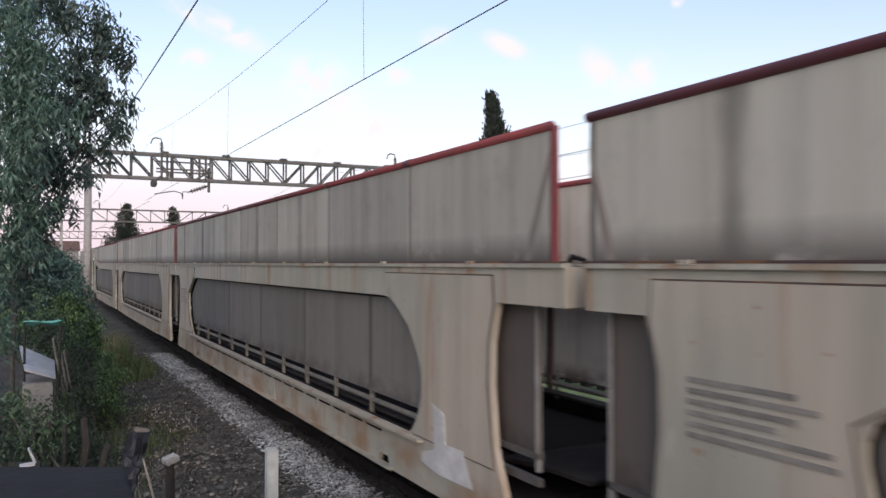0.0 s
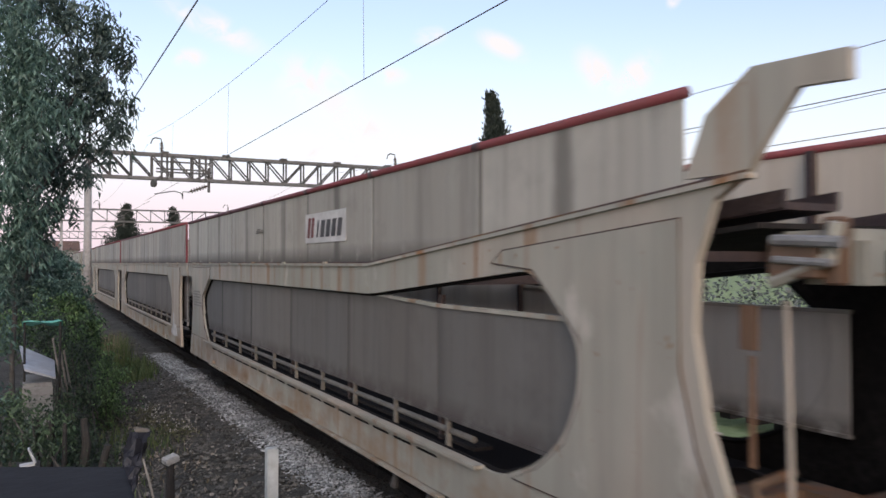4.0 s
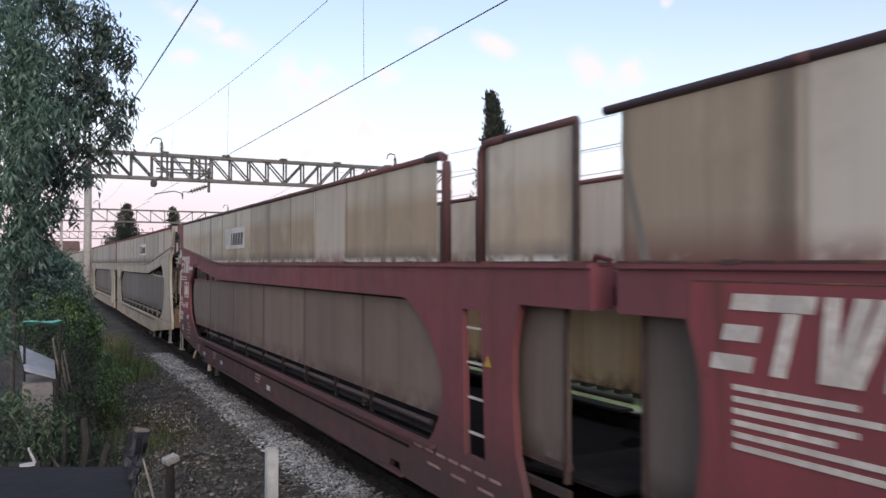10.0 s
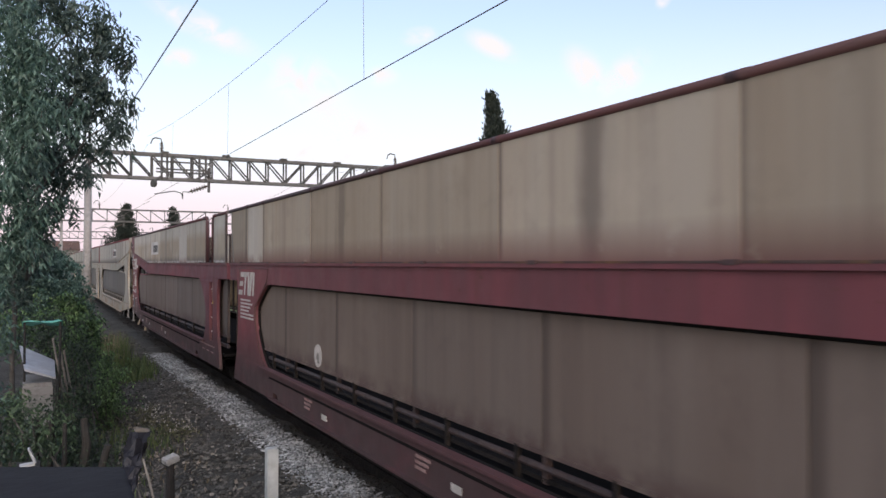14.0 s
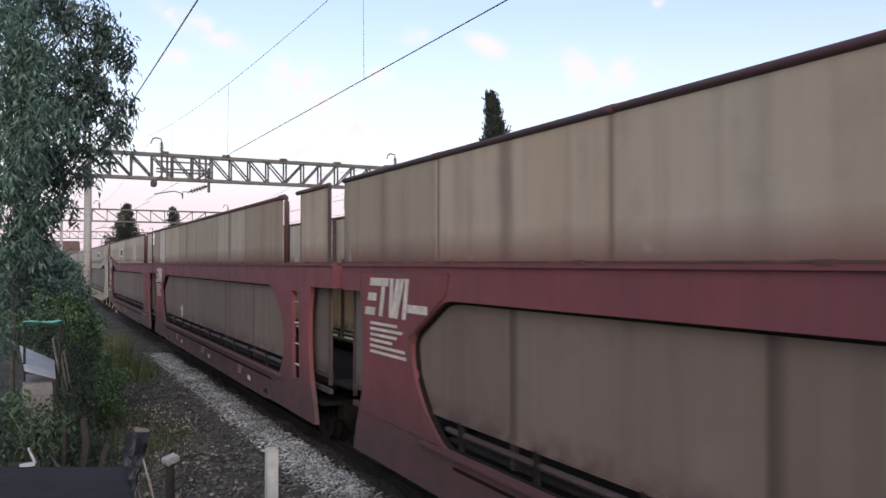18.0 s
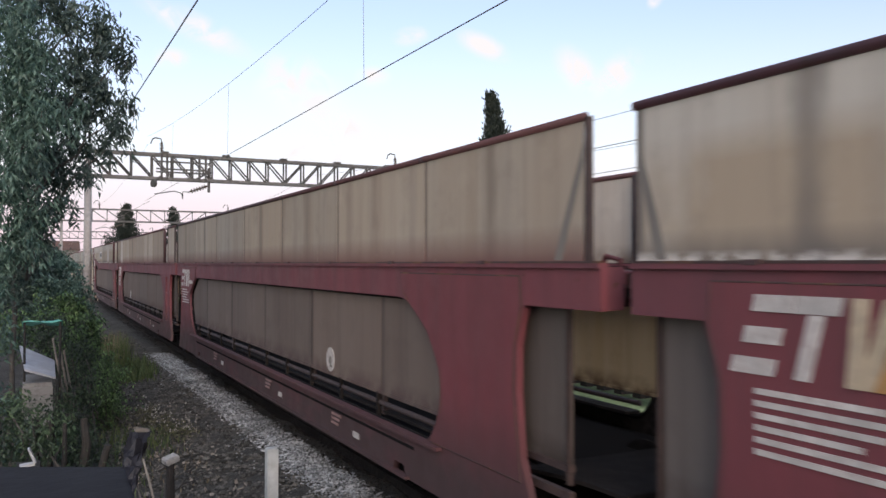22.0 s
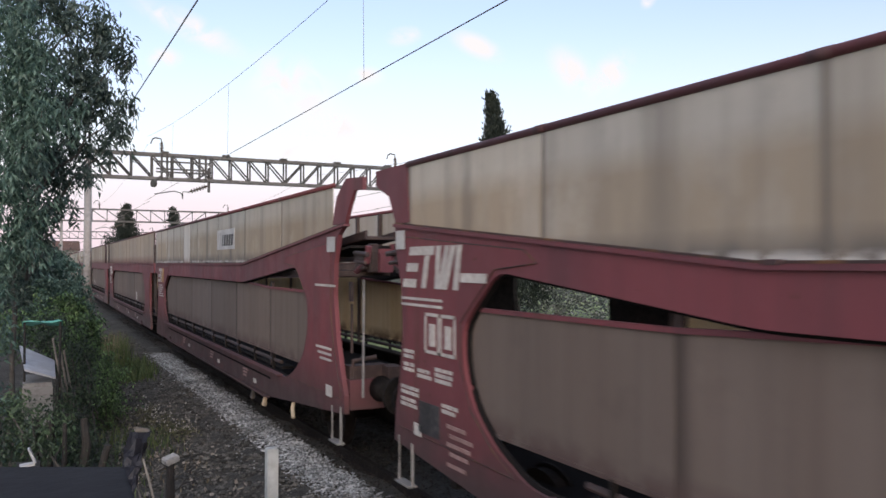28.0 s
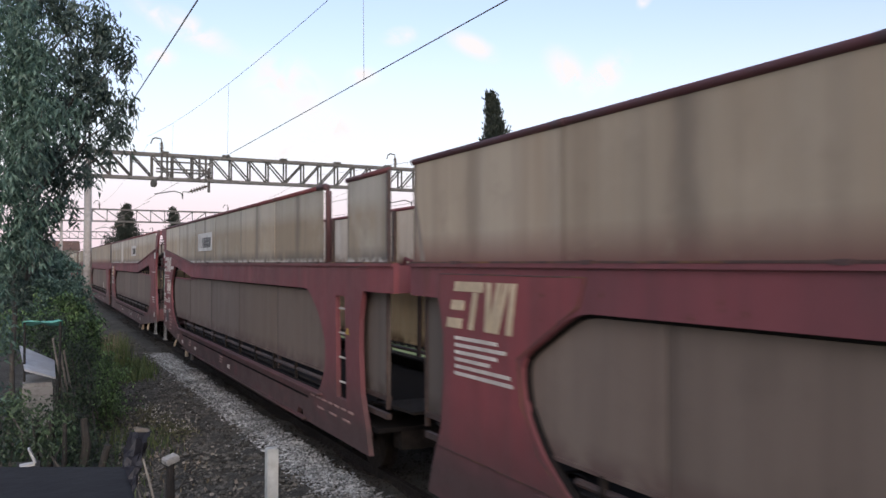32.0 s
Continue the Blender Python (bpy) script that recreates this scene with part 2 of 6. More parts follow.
CHORD_STEEL = speckled("grey_chord_steel", (0.17, 0.165, 0.16), (0.09, 0.087, 0.083), 5.0, 0.55)
CONCRETE = speckled("pale_concrete", (0.42, 0.42, 0.40), (0.30, 0.295, 0.28), 20.0, 0.9)
MAST_PAINT = speckled("pale_mast_paint", (0.40, 0.39, 0.38), (0.27, 0.255, 0.24), 6.0, 0.6)
COPPER = mat("dull_copper_wire", (0.22, 0.205, 0.19), 0.45, 0.6)
PORCELAIN = mat("brown_porcelain", (0.05, 0.032, 0.025), 0.2)
SOIL = speckled("dark_soil_and_cinders", (0.047, 0.047, 0.042), (0.092, 0.092, 0.083), 6.0, 0.95, 0.8, 0.05)
BARK = speckled("grey_brown_bark", (0.075, 0.072, 0.066), (0.13, 0.124, 0.115), 8.0, 0.9, 0.8, 0.02)
STONE = island_mat("ballast_stone", (0.088, 0.094, 0.097), (0.525, 0.555, 0.57), 0.9, 0.0, 1.2)
CINDER = island_mat("dirty_gravel", (0.022, 0.0215, 0.019), (0.185, 0.180, 0.165), 0.95, 0.0, 1.5)
LEAF = island_mat("grey_green_leaf", (0.034, 0.080, 0.064), (0.205, 0.325, 0.255), 0.5, 0.22, 1.4)
# leaf colour with the shade of the tree's backlit side painted in
SHADED_LEAF = island_mat("shaded_grey_green_leaf", (0.024, 0.050, 0.044), (0.135, 0.195, 0.165), 0.5, 0.14, 1.6)
BUSH = island_mat("fresh_green_leaf", (0.014, 0.034, 0.016), (0.225, 0.385, 0.145), 0.5, 0.25, 1.5)
DARK_LEAF = island_mat("dark_cypress_foliage", (0.016, 0.026, 0.020), (0.040, 0.055, 0.040), 0.7, 0.1)
GRASS = island_mat("grass_blades", (0.045, 0.085, 0.028), (0.16, 0.19, 0.075), 0.7, 0.3)
# darker copy of the bush leaf, shade of the scrub's gaps in its colour
SHADED_BUSH = island_mat("shaded_green_leaf", (0.009, 0.021, 0.013), (0.085, 0.135, 0.08), 0.55, 0.15, 1.8)
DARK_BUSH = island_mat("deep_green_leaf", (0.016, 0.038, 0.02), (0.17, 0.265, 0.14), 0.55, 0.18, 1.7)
ROOFING = speckled("dark_roofing_sheet", (0.010, 0.010, 0.0125), (0.018, 0.018, 0.021), 5.0, 0.8, 0.15)
OLD_WOOD = speckled("weathered_dark_wood", (0.056, 0.054, 0.050), (0.03, 0.028, 0.026), 16.0, 0.9)
SOOT_WOOD = speckled("sooty_wood", (0.03, 0.027, 0.026), (0.016, 0.015, 0.014), 16.0, 0.9)
PALE_WOOD = speckled("bleached_wood", (0.27, 0.25, 0.22), (0.16, 0.145, 0.125), 14.0, 0.85)
GREY_BOARD = speckled("bleached_grey_boards", (0.40, 0.40, 0.385), (0.26, 0.255, 0.24), 10.0, 0.85)
WRAP = speckled("dark_plastic", (0.010, 0.010, 0.015), (0.028, 0.027, 0.036), 9.0, 0.5)
TURQUOISE = speckled("turquoise_sheet", (0.16, 0.58, 0.48), (0.28, 0.66, 0.58), 9.0, 0.5)
ROOF_TILE = speckled("brown_roof_tile", (0.17, 0.10, 0.075), (0.11, 0.07, 0.055), 5.0, 0.85)
HEDGE = island_mat("grey_hedge_leaf", (0.07, 0.085, 0.065), (0.36, 0.38, 0.35), 0.6, 0.3)
# brown of the sheet-foot gap, also the painted shadow edge of column plates
SEAM_SHADE = painted("greasy_seam_and_edge_shade", (0.045, 0.028, 0.026), (0.10, 0.06, 0.05), (0.15, 0.075, 0.03), 0.5)
CORNER_STAIN = painted("dark_corner_stain", (0.20, 0.185, 0.163), (0.11, 0.10, 0.09), (0.15, 0.09, 0.06), 0.66)
POST_PAINT = speckled("chalky_white_paint", (0.51, 0.545, 0.54), (0.39, 0.41, 0.405), 14.0, 0.85)
BLACK_SHADE = mat("near_black_shade", (0.012, 0.011, 0.011), 1.0)
for m_ in (BLACK_SHADE, GRIME_SHADE, ROOFING):
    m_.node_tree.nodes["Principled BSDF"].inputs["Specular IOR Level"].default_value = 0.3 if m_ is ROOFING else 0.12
# ballast colour with the shade under the train painted in
TRACK_BED = island_mat("shaded_track_bed", (0.018, 0.016, 0.014), (0.06, 0.054, 0.048), 0.95)
PALE_SEED = island_mat("pale_seed_fluff", (0.30, 0.29, 0.26), (0.6, 0.58, 0.54), 0.9, 0.2)
OLIVE = island_mat("olive_weed_leaf", (0.05, 0.06, 0.03), (0.22, 0.21, 0.13), 0.8, 0.2, 1.4)
DRY = island_mat("dry_stalks", (0.12, 0.10, 0.065), (0.30, 0.26, 0.18), 0.8, 0.2)


# ---------------------------------------------------------------- mesh helpers
def bm_box(bm, c, s, m=None):
    x, y, z = (v / 2 for v in s)
    vs = [bm.verts.new((m or Matrix()) @ Vector((c[0] + a * x, c[1] + b * y, c[2] + d * z)))
          for a in (-1, 1) for b in (-1, 1) for d in (-1, 1)]
    for f in ((0, 1, 3, 2), (4, 6, 7, 5), (0, 4, 5, 1), (2, 3, 7, 6), (0, 2, 6, 4), (1, 5, 7, 3)):
        bm.faces.new([vs[i] for i in f])
    return bm


def bm_tube(bm, pts, r, n=8, cap=True):
    """A round bar along a polyline; r is a number or one radius a point."""
    pts = [Vector(p) for p in pts]
    rs = r if isinstance(r, (list, tuple)) else [r] * len(pts)
    rings = []
    for i, p in enumerate(pts):
        d = (pts[min(i + 1, len(pts) - 1)] - pts[max(i - 1, 0)]).normalized()
        side = d.cross(Vector((0, 0, 1)) if abs(d.z) < 0.9 else Vector((0, 1, 0))).normalized()
        up = side.cross(d)
        rings.append([bm.verts.new(p + rs[i] * (math.cos(a) * side + math.sin(a) * up))
                      for a in (2 * math.pi * k / n for k in range(n))])
    for a, b in zip(rings, rings[1:]):
        for k in range(n):
            bm.faces.new((a[k], a[(k + 1) % n], b[(k + 1) % n], b[k]))
    if cap:
        bm.faces.new(rings[0][::-1])
        bm.faces.new(rings[-1])
    return bm


def bm_disc(bm, c, axis, r, w, n=20):
    a = Vector(axis).normalized()
    c = Vector(c)
    return bm_tube(bm, [c - a * w / 2, c + a * w / 2], r, n)


def bm_plate(bm, outer, holes, x, thick):
    """A sheet in the y-z plane from outlines, from x to x + thick."""
    edges = []
    for loop in (outer, *holes):
        vs = [bm.verts.new((x, p[0], p[1])) for p in loop]
        edges += [bm.edges.new((vs[i], vs[(i + 1) % len(vs)])) for i in range(len(vs))]
    fs = [g for g in bmesh.ops.triangle_fill(bm, use_beauty=True, use_dissolve=False, edges=edges)["geom"]
          if isinstance(g, bmesh.types.BMFace)]
    ext = bmesh.ops.extrude_face_region(bm, geom=fs)
    bmesh.ops.translate(bm, vec=(thick, 0, 0), verts=[g for g in ext["geom"] if isinstance(g, bmesh.types.BMVert)])
    bmesh.ops.recalc_face_normals(bm, faces=bm.faces)
    return bm


def to_mesh(name, bm, material, smooth=False):
    me = bpy.data.meshes.new(name)
    bmesh.ops.recalc_face_normals(bm, faces=bm.faces)
    bm.to_mesh(me)
    bm.free()
    me.materials.append(material)
    if smooth:
        me.polygons.foreach_set("use_smooth", [True] * len(me.polygons))
    return me


def part(name, bm, material, parent, label="", smooth=False):
    data = bm if isinstance(bm, bpy.types.Mesh) else to_mesh(name, bm, material, smooth)
    ob = new(name, data)
    ob.parent = parent
    return tagged(ob, label)


def raw_mesh(name, verts, faces, material, smooth=False):
    me = bpy.data.meshes.new(name)
    me.from_pydata(verts, [], faces)
    me.materials.append(material)
    if smooth:
        me.polygons.foreach_set("use_smooth", [True] * len(me.polygons))
    return me


def smooth_loop(pts, corners=3):
    """Rounds the corners of an outline."""
    out = []
    n = len(pts)
    for i, p in enumerate(pts):
        a, b = pts[i - 1], pts[(i + 1) % n]
        la, lb = math.dist(a, p), math.dist(b, p)
        r = min(0.16, la * 0.45, lb * 0.45)
        pa = [p[k] + (a[k] - p[k]) * r / la for k in (0, 1)]
        pb = [p[k] + (b[k] - p[k]) * r / lb for k in (0, 1)]
        for j in range(corners + 1):
            t = j / corners
            out.append(tuple((1 - t) ** 2 * pa[k] + 2 * t * (1 - t) * p[k] + t * t * pb[k] for k in (0, 1)))
    return out

# ---------------------------------------------------------------- ground and tracks
TRACK_X = 4.65


def ground_height(x, y):
    if x < 1.2:
        z = -0.42
    elif x < 3.1:
        z = -0.42 + 0.26 * (x - 1.2) / 1.9
    elif x < 6.4:
        z = -0.15
    elif x < 8.0:
        z = -0.15 - 0.35 * (x - 6.4) / 1.6
    else:
        z = -0.5
    if -40 < x < 60 and -30 < y < 150:
        z += 0.05 * noise.noise((x * 0.9, y * 0.9, 3.1)) + (0.05 * noise.noise((x * 3.3, y * 3.3, 7.7)) if x < 3.2 else 0)
    return z


def build_ground():
    xs = [-3000, -800, -200, -60, -20, -10] + [-6 + 0.3 * i for i in range(52)] + [10, 13, 17, 22, 30, 60, 200, 800, 3000]
    ys = [-3000, -800, -200, -60, -20, -8, -4] + [-2 + 0.35 * i for i in range(120)] + [42, 46, 52, 60, 75, 100, 150, 300, 900, 3500]
    verts = [(x, y, ground_height(x, y)) for y in ys for x in xs]
    n = len(xs)
    faces, slots = [], []
    for j in range(len(ys) - 1):
        for i in range(n - 1):
            faces.append((j * n + i, j * n + i + 1, (j + 1) * n + i + 1, (j + 1) * n + i))
            slots.append(1 if xs[i] > 7.4 or xs[i] < -5 or ys[j] > 60 else 0)
    me = raw_mesh("ground", verts, faces, SOIL, True)
    me.materials.append(speckled("meadow_grass_ground", (0.24, 0.32, 0.13), (0.36, 0.42, 0.22), 5.0, 0.95, 0.8, 0.05))
    me.polygons.foreach_set("material_index", slots)
    tagged(new("ground", me), "dark cinder soil beside the track, meadow grass farther out", "ground", kind="structure")


build_ground()


def stones(name, material, count, xr, yr, size, label, bias=1.0, lift=0.0):
    rng = np.random.RandomState(len(name) + count)
    base = np.array([(1, 0, 0), (0, 1, 0), (-1, 0, 0), (0, -1, 0), (0.3, 0.2, 0.8), (-0.2, -0.3, -0.8)], float)
    tri = [(0, 1, 4), (1, 2, 4), (2, 3, 4), (3, 0, 4), (1, 0, 5), (2, 1, 5), (3, 2, 5), (0, 3, 5)]
    verts, faces = [], []
    for k in range(count):
        x = xr[0] + (xr[1] - xr[0]) * rng.rand() ** bias + 0.05 * rng.randn()
        y = yr[0] + (yr[1] - yr[0]) * rng.rand() ** 1.6
        s = size[0] + (size[1] - size[0]) * rng.rand() ** 2
        a = rng.rand() * 6.28
        v = base * (s * (0.7 + 0.6 * rng.rand(6, 1))) * np.array([1, 0.8, 0.7])
        v = np.stack([v[:, 0] * math.cos(a) - v[:, 1] * math.sin(a), v[:, 0] * math.sin(a) + v[:, 1] * math.cos(a), v[:, 2]], 1)
        v += (x, y, ground_height(x, y) + s * 0.25 + lift * rng.rand())
        o = len(verts)
        verts += v.tolist()
        faces += [(p + o, q + o, r + o) for p, q, r in tri]
    tagged(new(name, raw_mesh(name, verts, faces, material)), label, "gravel", kind="stuff")


stones("ballast", STONE, 26000, (3.0, 3.58), (3.0, 25.0), (0.014, 0.034), "pale grey broken-stone ballast along the rails", 0.9, 0.03)
stones("scattered_ballast", STONE, 900, (2.3, 3.2), (4.0, 26.0), (0.014, 0.03), "pale stones strayed from the ballast shoulder", 0.5, 0.0)
stones("track_bed", TRACK_BED, 12000, (3.55, 5.6), (3.0, 42.0), (0.016, 0.034), "ballast beneath the train, coloured black for the shade there", 1.0, 0.03)
stones("gravel", CINDER, 42000, (0.9, 3.1), (4.0, 34.0), (0.012, 0.036), "dirty grey-brown gravel and cinders on the trackside slope")
stones("rubble", CINDER, 2600, (0.9, 3.0), (5.0, 30.0), (0.025, 0.06), "scattered lumps of broken stone on the slope")


def track(x, y0, y1, label):
    t = tagged(new("railway_track"), label, "track", kind="structure")
    t.location = (x, 0, 0)
    prof = [(-0.07, -0.17), (0.07, -0.17), (0.07, -0.155), (0.012, -0.13), (0.012, -0.05), (0.036, -0.035), (0.036, 0), (-0.036, 0), (-0.036, -0.035), (-0.012, -0.05), (-0.012, -0.13), (-0.07, -0.155)]
    for side in (-0.75, 0.75):
        bm = bmesh.new()
        a = [bm.verts.new((side + p[0], y0, p[1])) for p in prof]
        b = [bm.verts.new((side + p[0], y1, p[1])) for p in prof]
        for i in range(len(prof)):
            bm.faces.new((a[i], a[(i + 1) % 12], b[(i + 1) % 12], b[i]))
        # rails and sleepers darkened in colour for the shade under the train
        part("rail", bm, GRIME_SHADE, t)
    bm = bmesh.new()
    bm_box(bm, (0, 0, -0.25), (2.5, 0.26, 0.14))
    sl = to_mesh("sleeper", bm, GRIME_SHADE)
    for k in range(min(110, int((y1 - y0) / 0.62))):
        s = part("sleeper", sl, None, t)
        s.location = (0, y0 + 0.3 + 0.62 * k, 0)
    return t


track(TRACK_X, -12.0, 160.0, "steel rails on dark sleepers beneath the train")
track(12.8, 5.0, 160.0, "empty parallel track beyond the train")


# ---------------------------------------------------------------- overhead line
def insulator(bm, a, b, r=0.055):
    """A ribbed porcelain rod, turned in one piece."""
    a, b = Vector(a), Vector(b)
    ts, rs = [0.0], [r * 0.4]
    for k in range(6):
        t = 0.12 + 0.14 * k
        ts += [t, t + 0.01, t + 0.05, t + 0.06]
        rs += [r * 0.4, r, r, r * 0.4]
    bm_tube(bm, [a.lerp(b, t) for t in ts + [1.0]], rs + [r * 0.4], 10)


def gantry(y, x0, x1, detail, label):
    g = tagged(new("overhead_line_gantry"), label, "gantry", "overhead line gantries")
    g.location = (0, y, 0)
    zb, zt, d = 6.65, 7.8, 0.5
    span = x1 - x0
    for x in (x0, x1):
        bm = bmesh.new()
        if detail:
            bm_tube(bm, [(x, 0, -0.6), (x, 0, zt + 0.1)], [0.19, 0.15], 14)
            bm_box(bm, (x, 0, -0.35), (0.6, 0.6, 0.3))
        else:
            bm_box(bm, (x, 0, zt / 2 - 0.3), (0.25, 0.25, zt + 0.5))
        mast = part("mast", bm, MAST_PAINT, g, "pale round steel mast", True)
    for z, n in ((zb, "lower_chord"), (zt, "upper_chord")):
        for yy in (-d / 2, d / 2):
            bm = bmesh.new()
            bm_box(bm, ((x0 + x1) / 2, yy, z), (span + 0.6, 0.09, 0.13))
            part(n, bm, CHORD_STEEL, g)
    bays = int(span / (0.92 if detail else 1.25))
    bm = bmesh.new()
    bm_box(bm, (0, 0, (zb + zt) / 2), (0.07, 0.07, zt - zb - 0.12))
    up = to_mesh("upright", bm, GANTRY_STEEL)
    w = span / bays
    diag = []
    for s in (1, -1):
        bm = bmesh.new()
        bm_tube(bm, [(0, 0, zt - 0.06) if s > 0 else (0, 0, zb + 0.06), (w, 0, zb + 0.06) if s > 0 else (w, 0, zt - 0.06)], 0.04, 5)
        diag.append(to_mesh("diagonal", bm, GANTRY_STEEL))
    bm = bmesh.new()
    bm_box(bm, (0, 0, 0), (0.05, d, 0.05))
    tie = to_mesh("cross_tie", bm, GANTRY_STEEL)
    for k in range(bays + 1):
        for yy in ((-d / 2, d / 2) if detail else (0,)):
            o = part("upright", up, None, g)
            o.location = (x0 + k * w, yy, 0)
            if k < bays:
                o = part("diagonal", diag[0 if k < bays * 0.5 else 1], None, g)
                o.location = (x0 + k * w, yy, 0)
        for z in (zb, zt):
            o = part("cross_tie", tie, None, g)
            o.location = (x0 + k * w, 0, z)
    # cantilevers and top insulators over the wired tracks
    for tx in (TRACK_X, 16.9):
        ix = tx + 0.64
        bm = bmesh.new()
        insulator(bm, (ix, 0, zt + 0.07), (ix, 0, zt + 0.62), 0.1)
        part("insulator", bm, PORCELAIN, g, "brown ribbed insulator")
        bm = bmesh.new()
        bm_tube(bm, [(ix, 0, zt + 0.62), (ix - 0.04, 0, zt + 0.78), (ix - 0.3, 0, zt + 0.82), (ix - 0.42, 0, zt + 0.74), (ix - 0.5, 0, zt + 0.52)], 0.034, 6)
        part("bracket_arm", bm, GANTRY_STEEL, g)
        bm = bmesh.new()
        bm_box(bm, (tx + 2.84, -0.1, 6.68), (0.11, 0.11, 1.2))
        bm_tube(bm, [(tx + 2.2, -0.1, 6.66), (tx + 2.84, -0.1, 7.1)], 0.06, 6)
        part("drop_post", bm, GANTRY_STEEL, g)
        bm = bmesh.new()
        insulator(bm, (tx + 2.8, -0.1, 6.4), (tx + 1.9, -0.1, 6.06), 0.11)
        part("insulator", bm, PORCELAIN, g)
        bm = bmesh.new()
        bm_tube(bm, [(tx + 1.9, -0.1, 6.06), (tx + 1.62, -0.1, 6.06), (tx + 1.6, -0.1, 5.72), (tx + 1.56, -0.1, 5.98), (tx + 1.2, -0.1, 6.08), (tx + 0.3, -0.1, 5.9)], 0.028, 6)
        part("registration_arm", bm, GANTRY_STEEL, g)
    if detail:
        bm = bmesh.new()
        for z in (6.95, 7.1, 7.45):
            bm_box(bm, (6.25, -0.36, z), (2.5, 0.07, 0.07))
        for x in (5.25, 5.5, 7.0, 7.3):
            bm_box(bm, (x, -0.32, 7.2), (0.09, 0.09, 1.25))
        part("switch_frame", bm, GANTRY_STEEL, g, "dark steel frame carrying line switches")
        bm = bmesh.new()
        bm_disc(bm, (4.9, -0.3, 6.4), (1, 0.4, 0), 0.19, 0.14, 14)
        bm_tube(bm, [(4.9, -0.3, 6.4), (5.2, -0.3, 6.75)], 0.05, 6)
        part("pulley", bm, GANTRY_STEEL, g, "dark tensioning pulley")
        for k in range(5):
            bm = bmesh.new()
            bm_box(bm, (5.4 + 2.9 * k, -0.2, 7.9), (0.34, 0.3, 0.09))
            part("clamp", bm, GANTRY_STEEL, g)
        bm = bmesh.new()
        bm_box(bm, (x0 - 0.02, -0.2, 2.75), (0.2, 0.03, 0.45))
        part("mast_plate", bm, CONCRETE, g, "small white plate on the mast")
    return g


gantry(40.0, 2.06, 20.6, True, "grey steel lattice gantry over the tracks on round masts")
gantry(83.0, 2.0, 20.6, False, "distant steel lattice gantry over the tracks")
gantry(143.0, 2.0, 20.6, False, "far steel lattice gantry over the tracks")


def wire(name, pts, r, label, group="overhead wires"):
    bm = bmesh.new()
    bm_tube(bm, pts, r, 5)
    return tagged(new(name, to_mesh(name, bm, COPPER, True)), label, "wire", group)


def sag(x0, y0, z0, x1, y1, z1, dip, n=16):
    return [(x0 + (x1 - x0) * t, y0 + (y1 - y0) * t, z0 + (z1 - z0) * t - 4 * dip * t * (1 - t)) for t in (k / n for k in range(n + 1))]


def catenary(x, main, drop_y):
    r = 0.0055 if main else 0.008
    hang = 8.29 if main else 7.2
    for y0, y1 in ((-8.0, 40.0), (40.0, 83.0), (83.0, 143.0)):
        tilt = 0.37 if main and y0 < 40 else 0.0
        c = 5.565
        w = wire("contact_wire", [(x + 0.1, y0, c), (x - 0.1, y1, c)], r + 0.003, "dark taut contact wire above the track")
        m = wire("messenger_wire", sag(x, y0, hang - tilt, x, y1, hang + tilt, 0.9), r, "thin sagging messenger wire above the contact wire")
        if y0 < 40:
            for y in drop_y:
                t = (y - y0) / (y1 - y0)
                z = hang - tilt + 2 * tilt * t - 3.6 * t * (1 - t)
                wire("dropper", [(x + 0.1 - 0.2 * t, y, c), (x, y, z)], 0.0035, "thin vertical dropper wire between the two line wires", "dropper wires")


catenary(TRACK_X, True, (2.0, 11.9, 22.0, 32.0))
catenary(12.8, False, (0.0, 7.0, 14.0, 21.0, 28.0))
catenary(16.5, False, (0.0, 9.0, 18.0, 27.0))
wire("feeder_cable", sag(2.455, -10, 7.0, 2.0, 40, 7.0, 0.2), 0.014, "thick dark feeder cable along the line")
wire("feeder_cable", sag(2.0, 40, 7.0, 2.3, 83, 7.0, 0.3), 0.014, "thick dark feeder cable along the line")

# ---------------------------------------------------------------- the car-carrier train
HALF = 1.35          # half width over the side frames
UP, LOW = 2.6, 2.28  # upper-deck beam, top and underside
SIGHT = 2.257        # top of the long side openings
TOP = 3.55           # top of the upper side sheets
RISE, RISE_R = 3.01, 3.08   # beam top at a leading and a trailing coupling end
KINK, KINK_R = 4.65, 5.31   # length of the rising beam at a leading and a trailing coupling end
PAN0, PAN1 = 1.18, 2.34


def end_outline(kind, rec=0.60, k=KINK):
    """Outline of one end from the beam top down to the sill: distance from the end, height."""
    if kind == "C":
        if k == KINK:
            return [(k, UP), (0.0, RISE), (0.03, 2.75), (0.17, 2.35), (0.20, 1.95), (0.13, 1.45), (0.03, 1.1), (0.0, 0.78), (3.3, 0.5)]
        return [(k, UP), (0.0, RISE_R), (0.24, 2.95), (0.38, 2.6), (0.40, 2.2), (0.30, 1.7), (0.10, 1.2), (0.0, 1.0), (0.0, 0.78), (3.3, 0.5)]
    return [(0.0, UP), (0.0, LOW), (rec, LOW), (rec + 0.05, 2.14), (rec + 0.10, 1.95), (rec + 0.11, 1.6), (rec + 0.05, 1.1), (rec - 0.12, 0.72), (rec - 0.2, 0.45),
            (3.1, 0.45), (3.14, 0.57), (3.36, 0.57), (3.42, 0.47)]


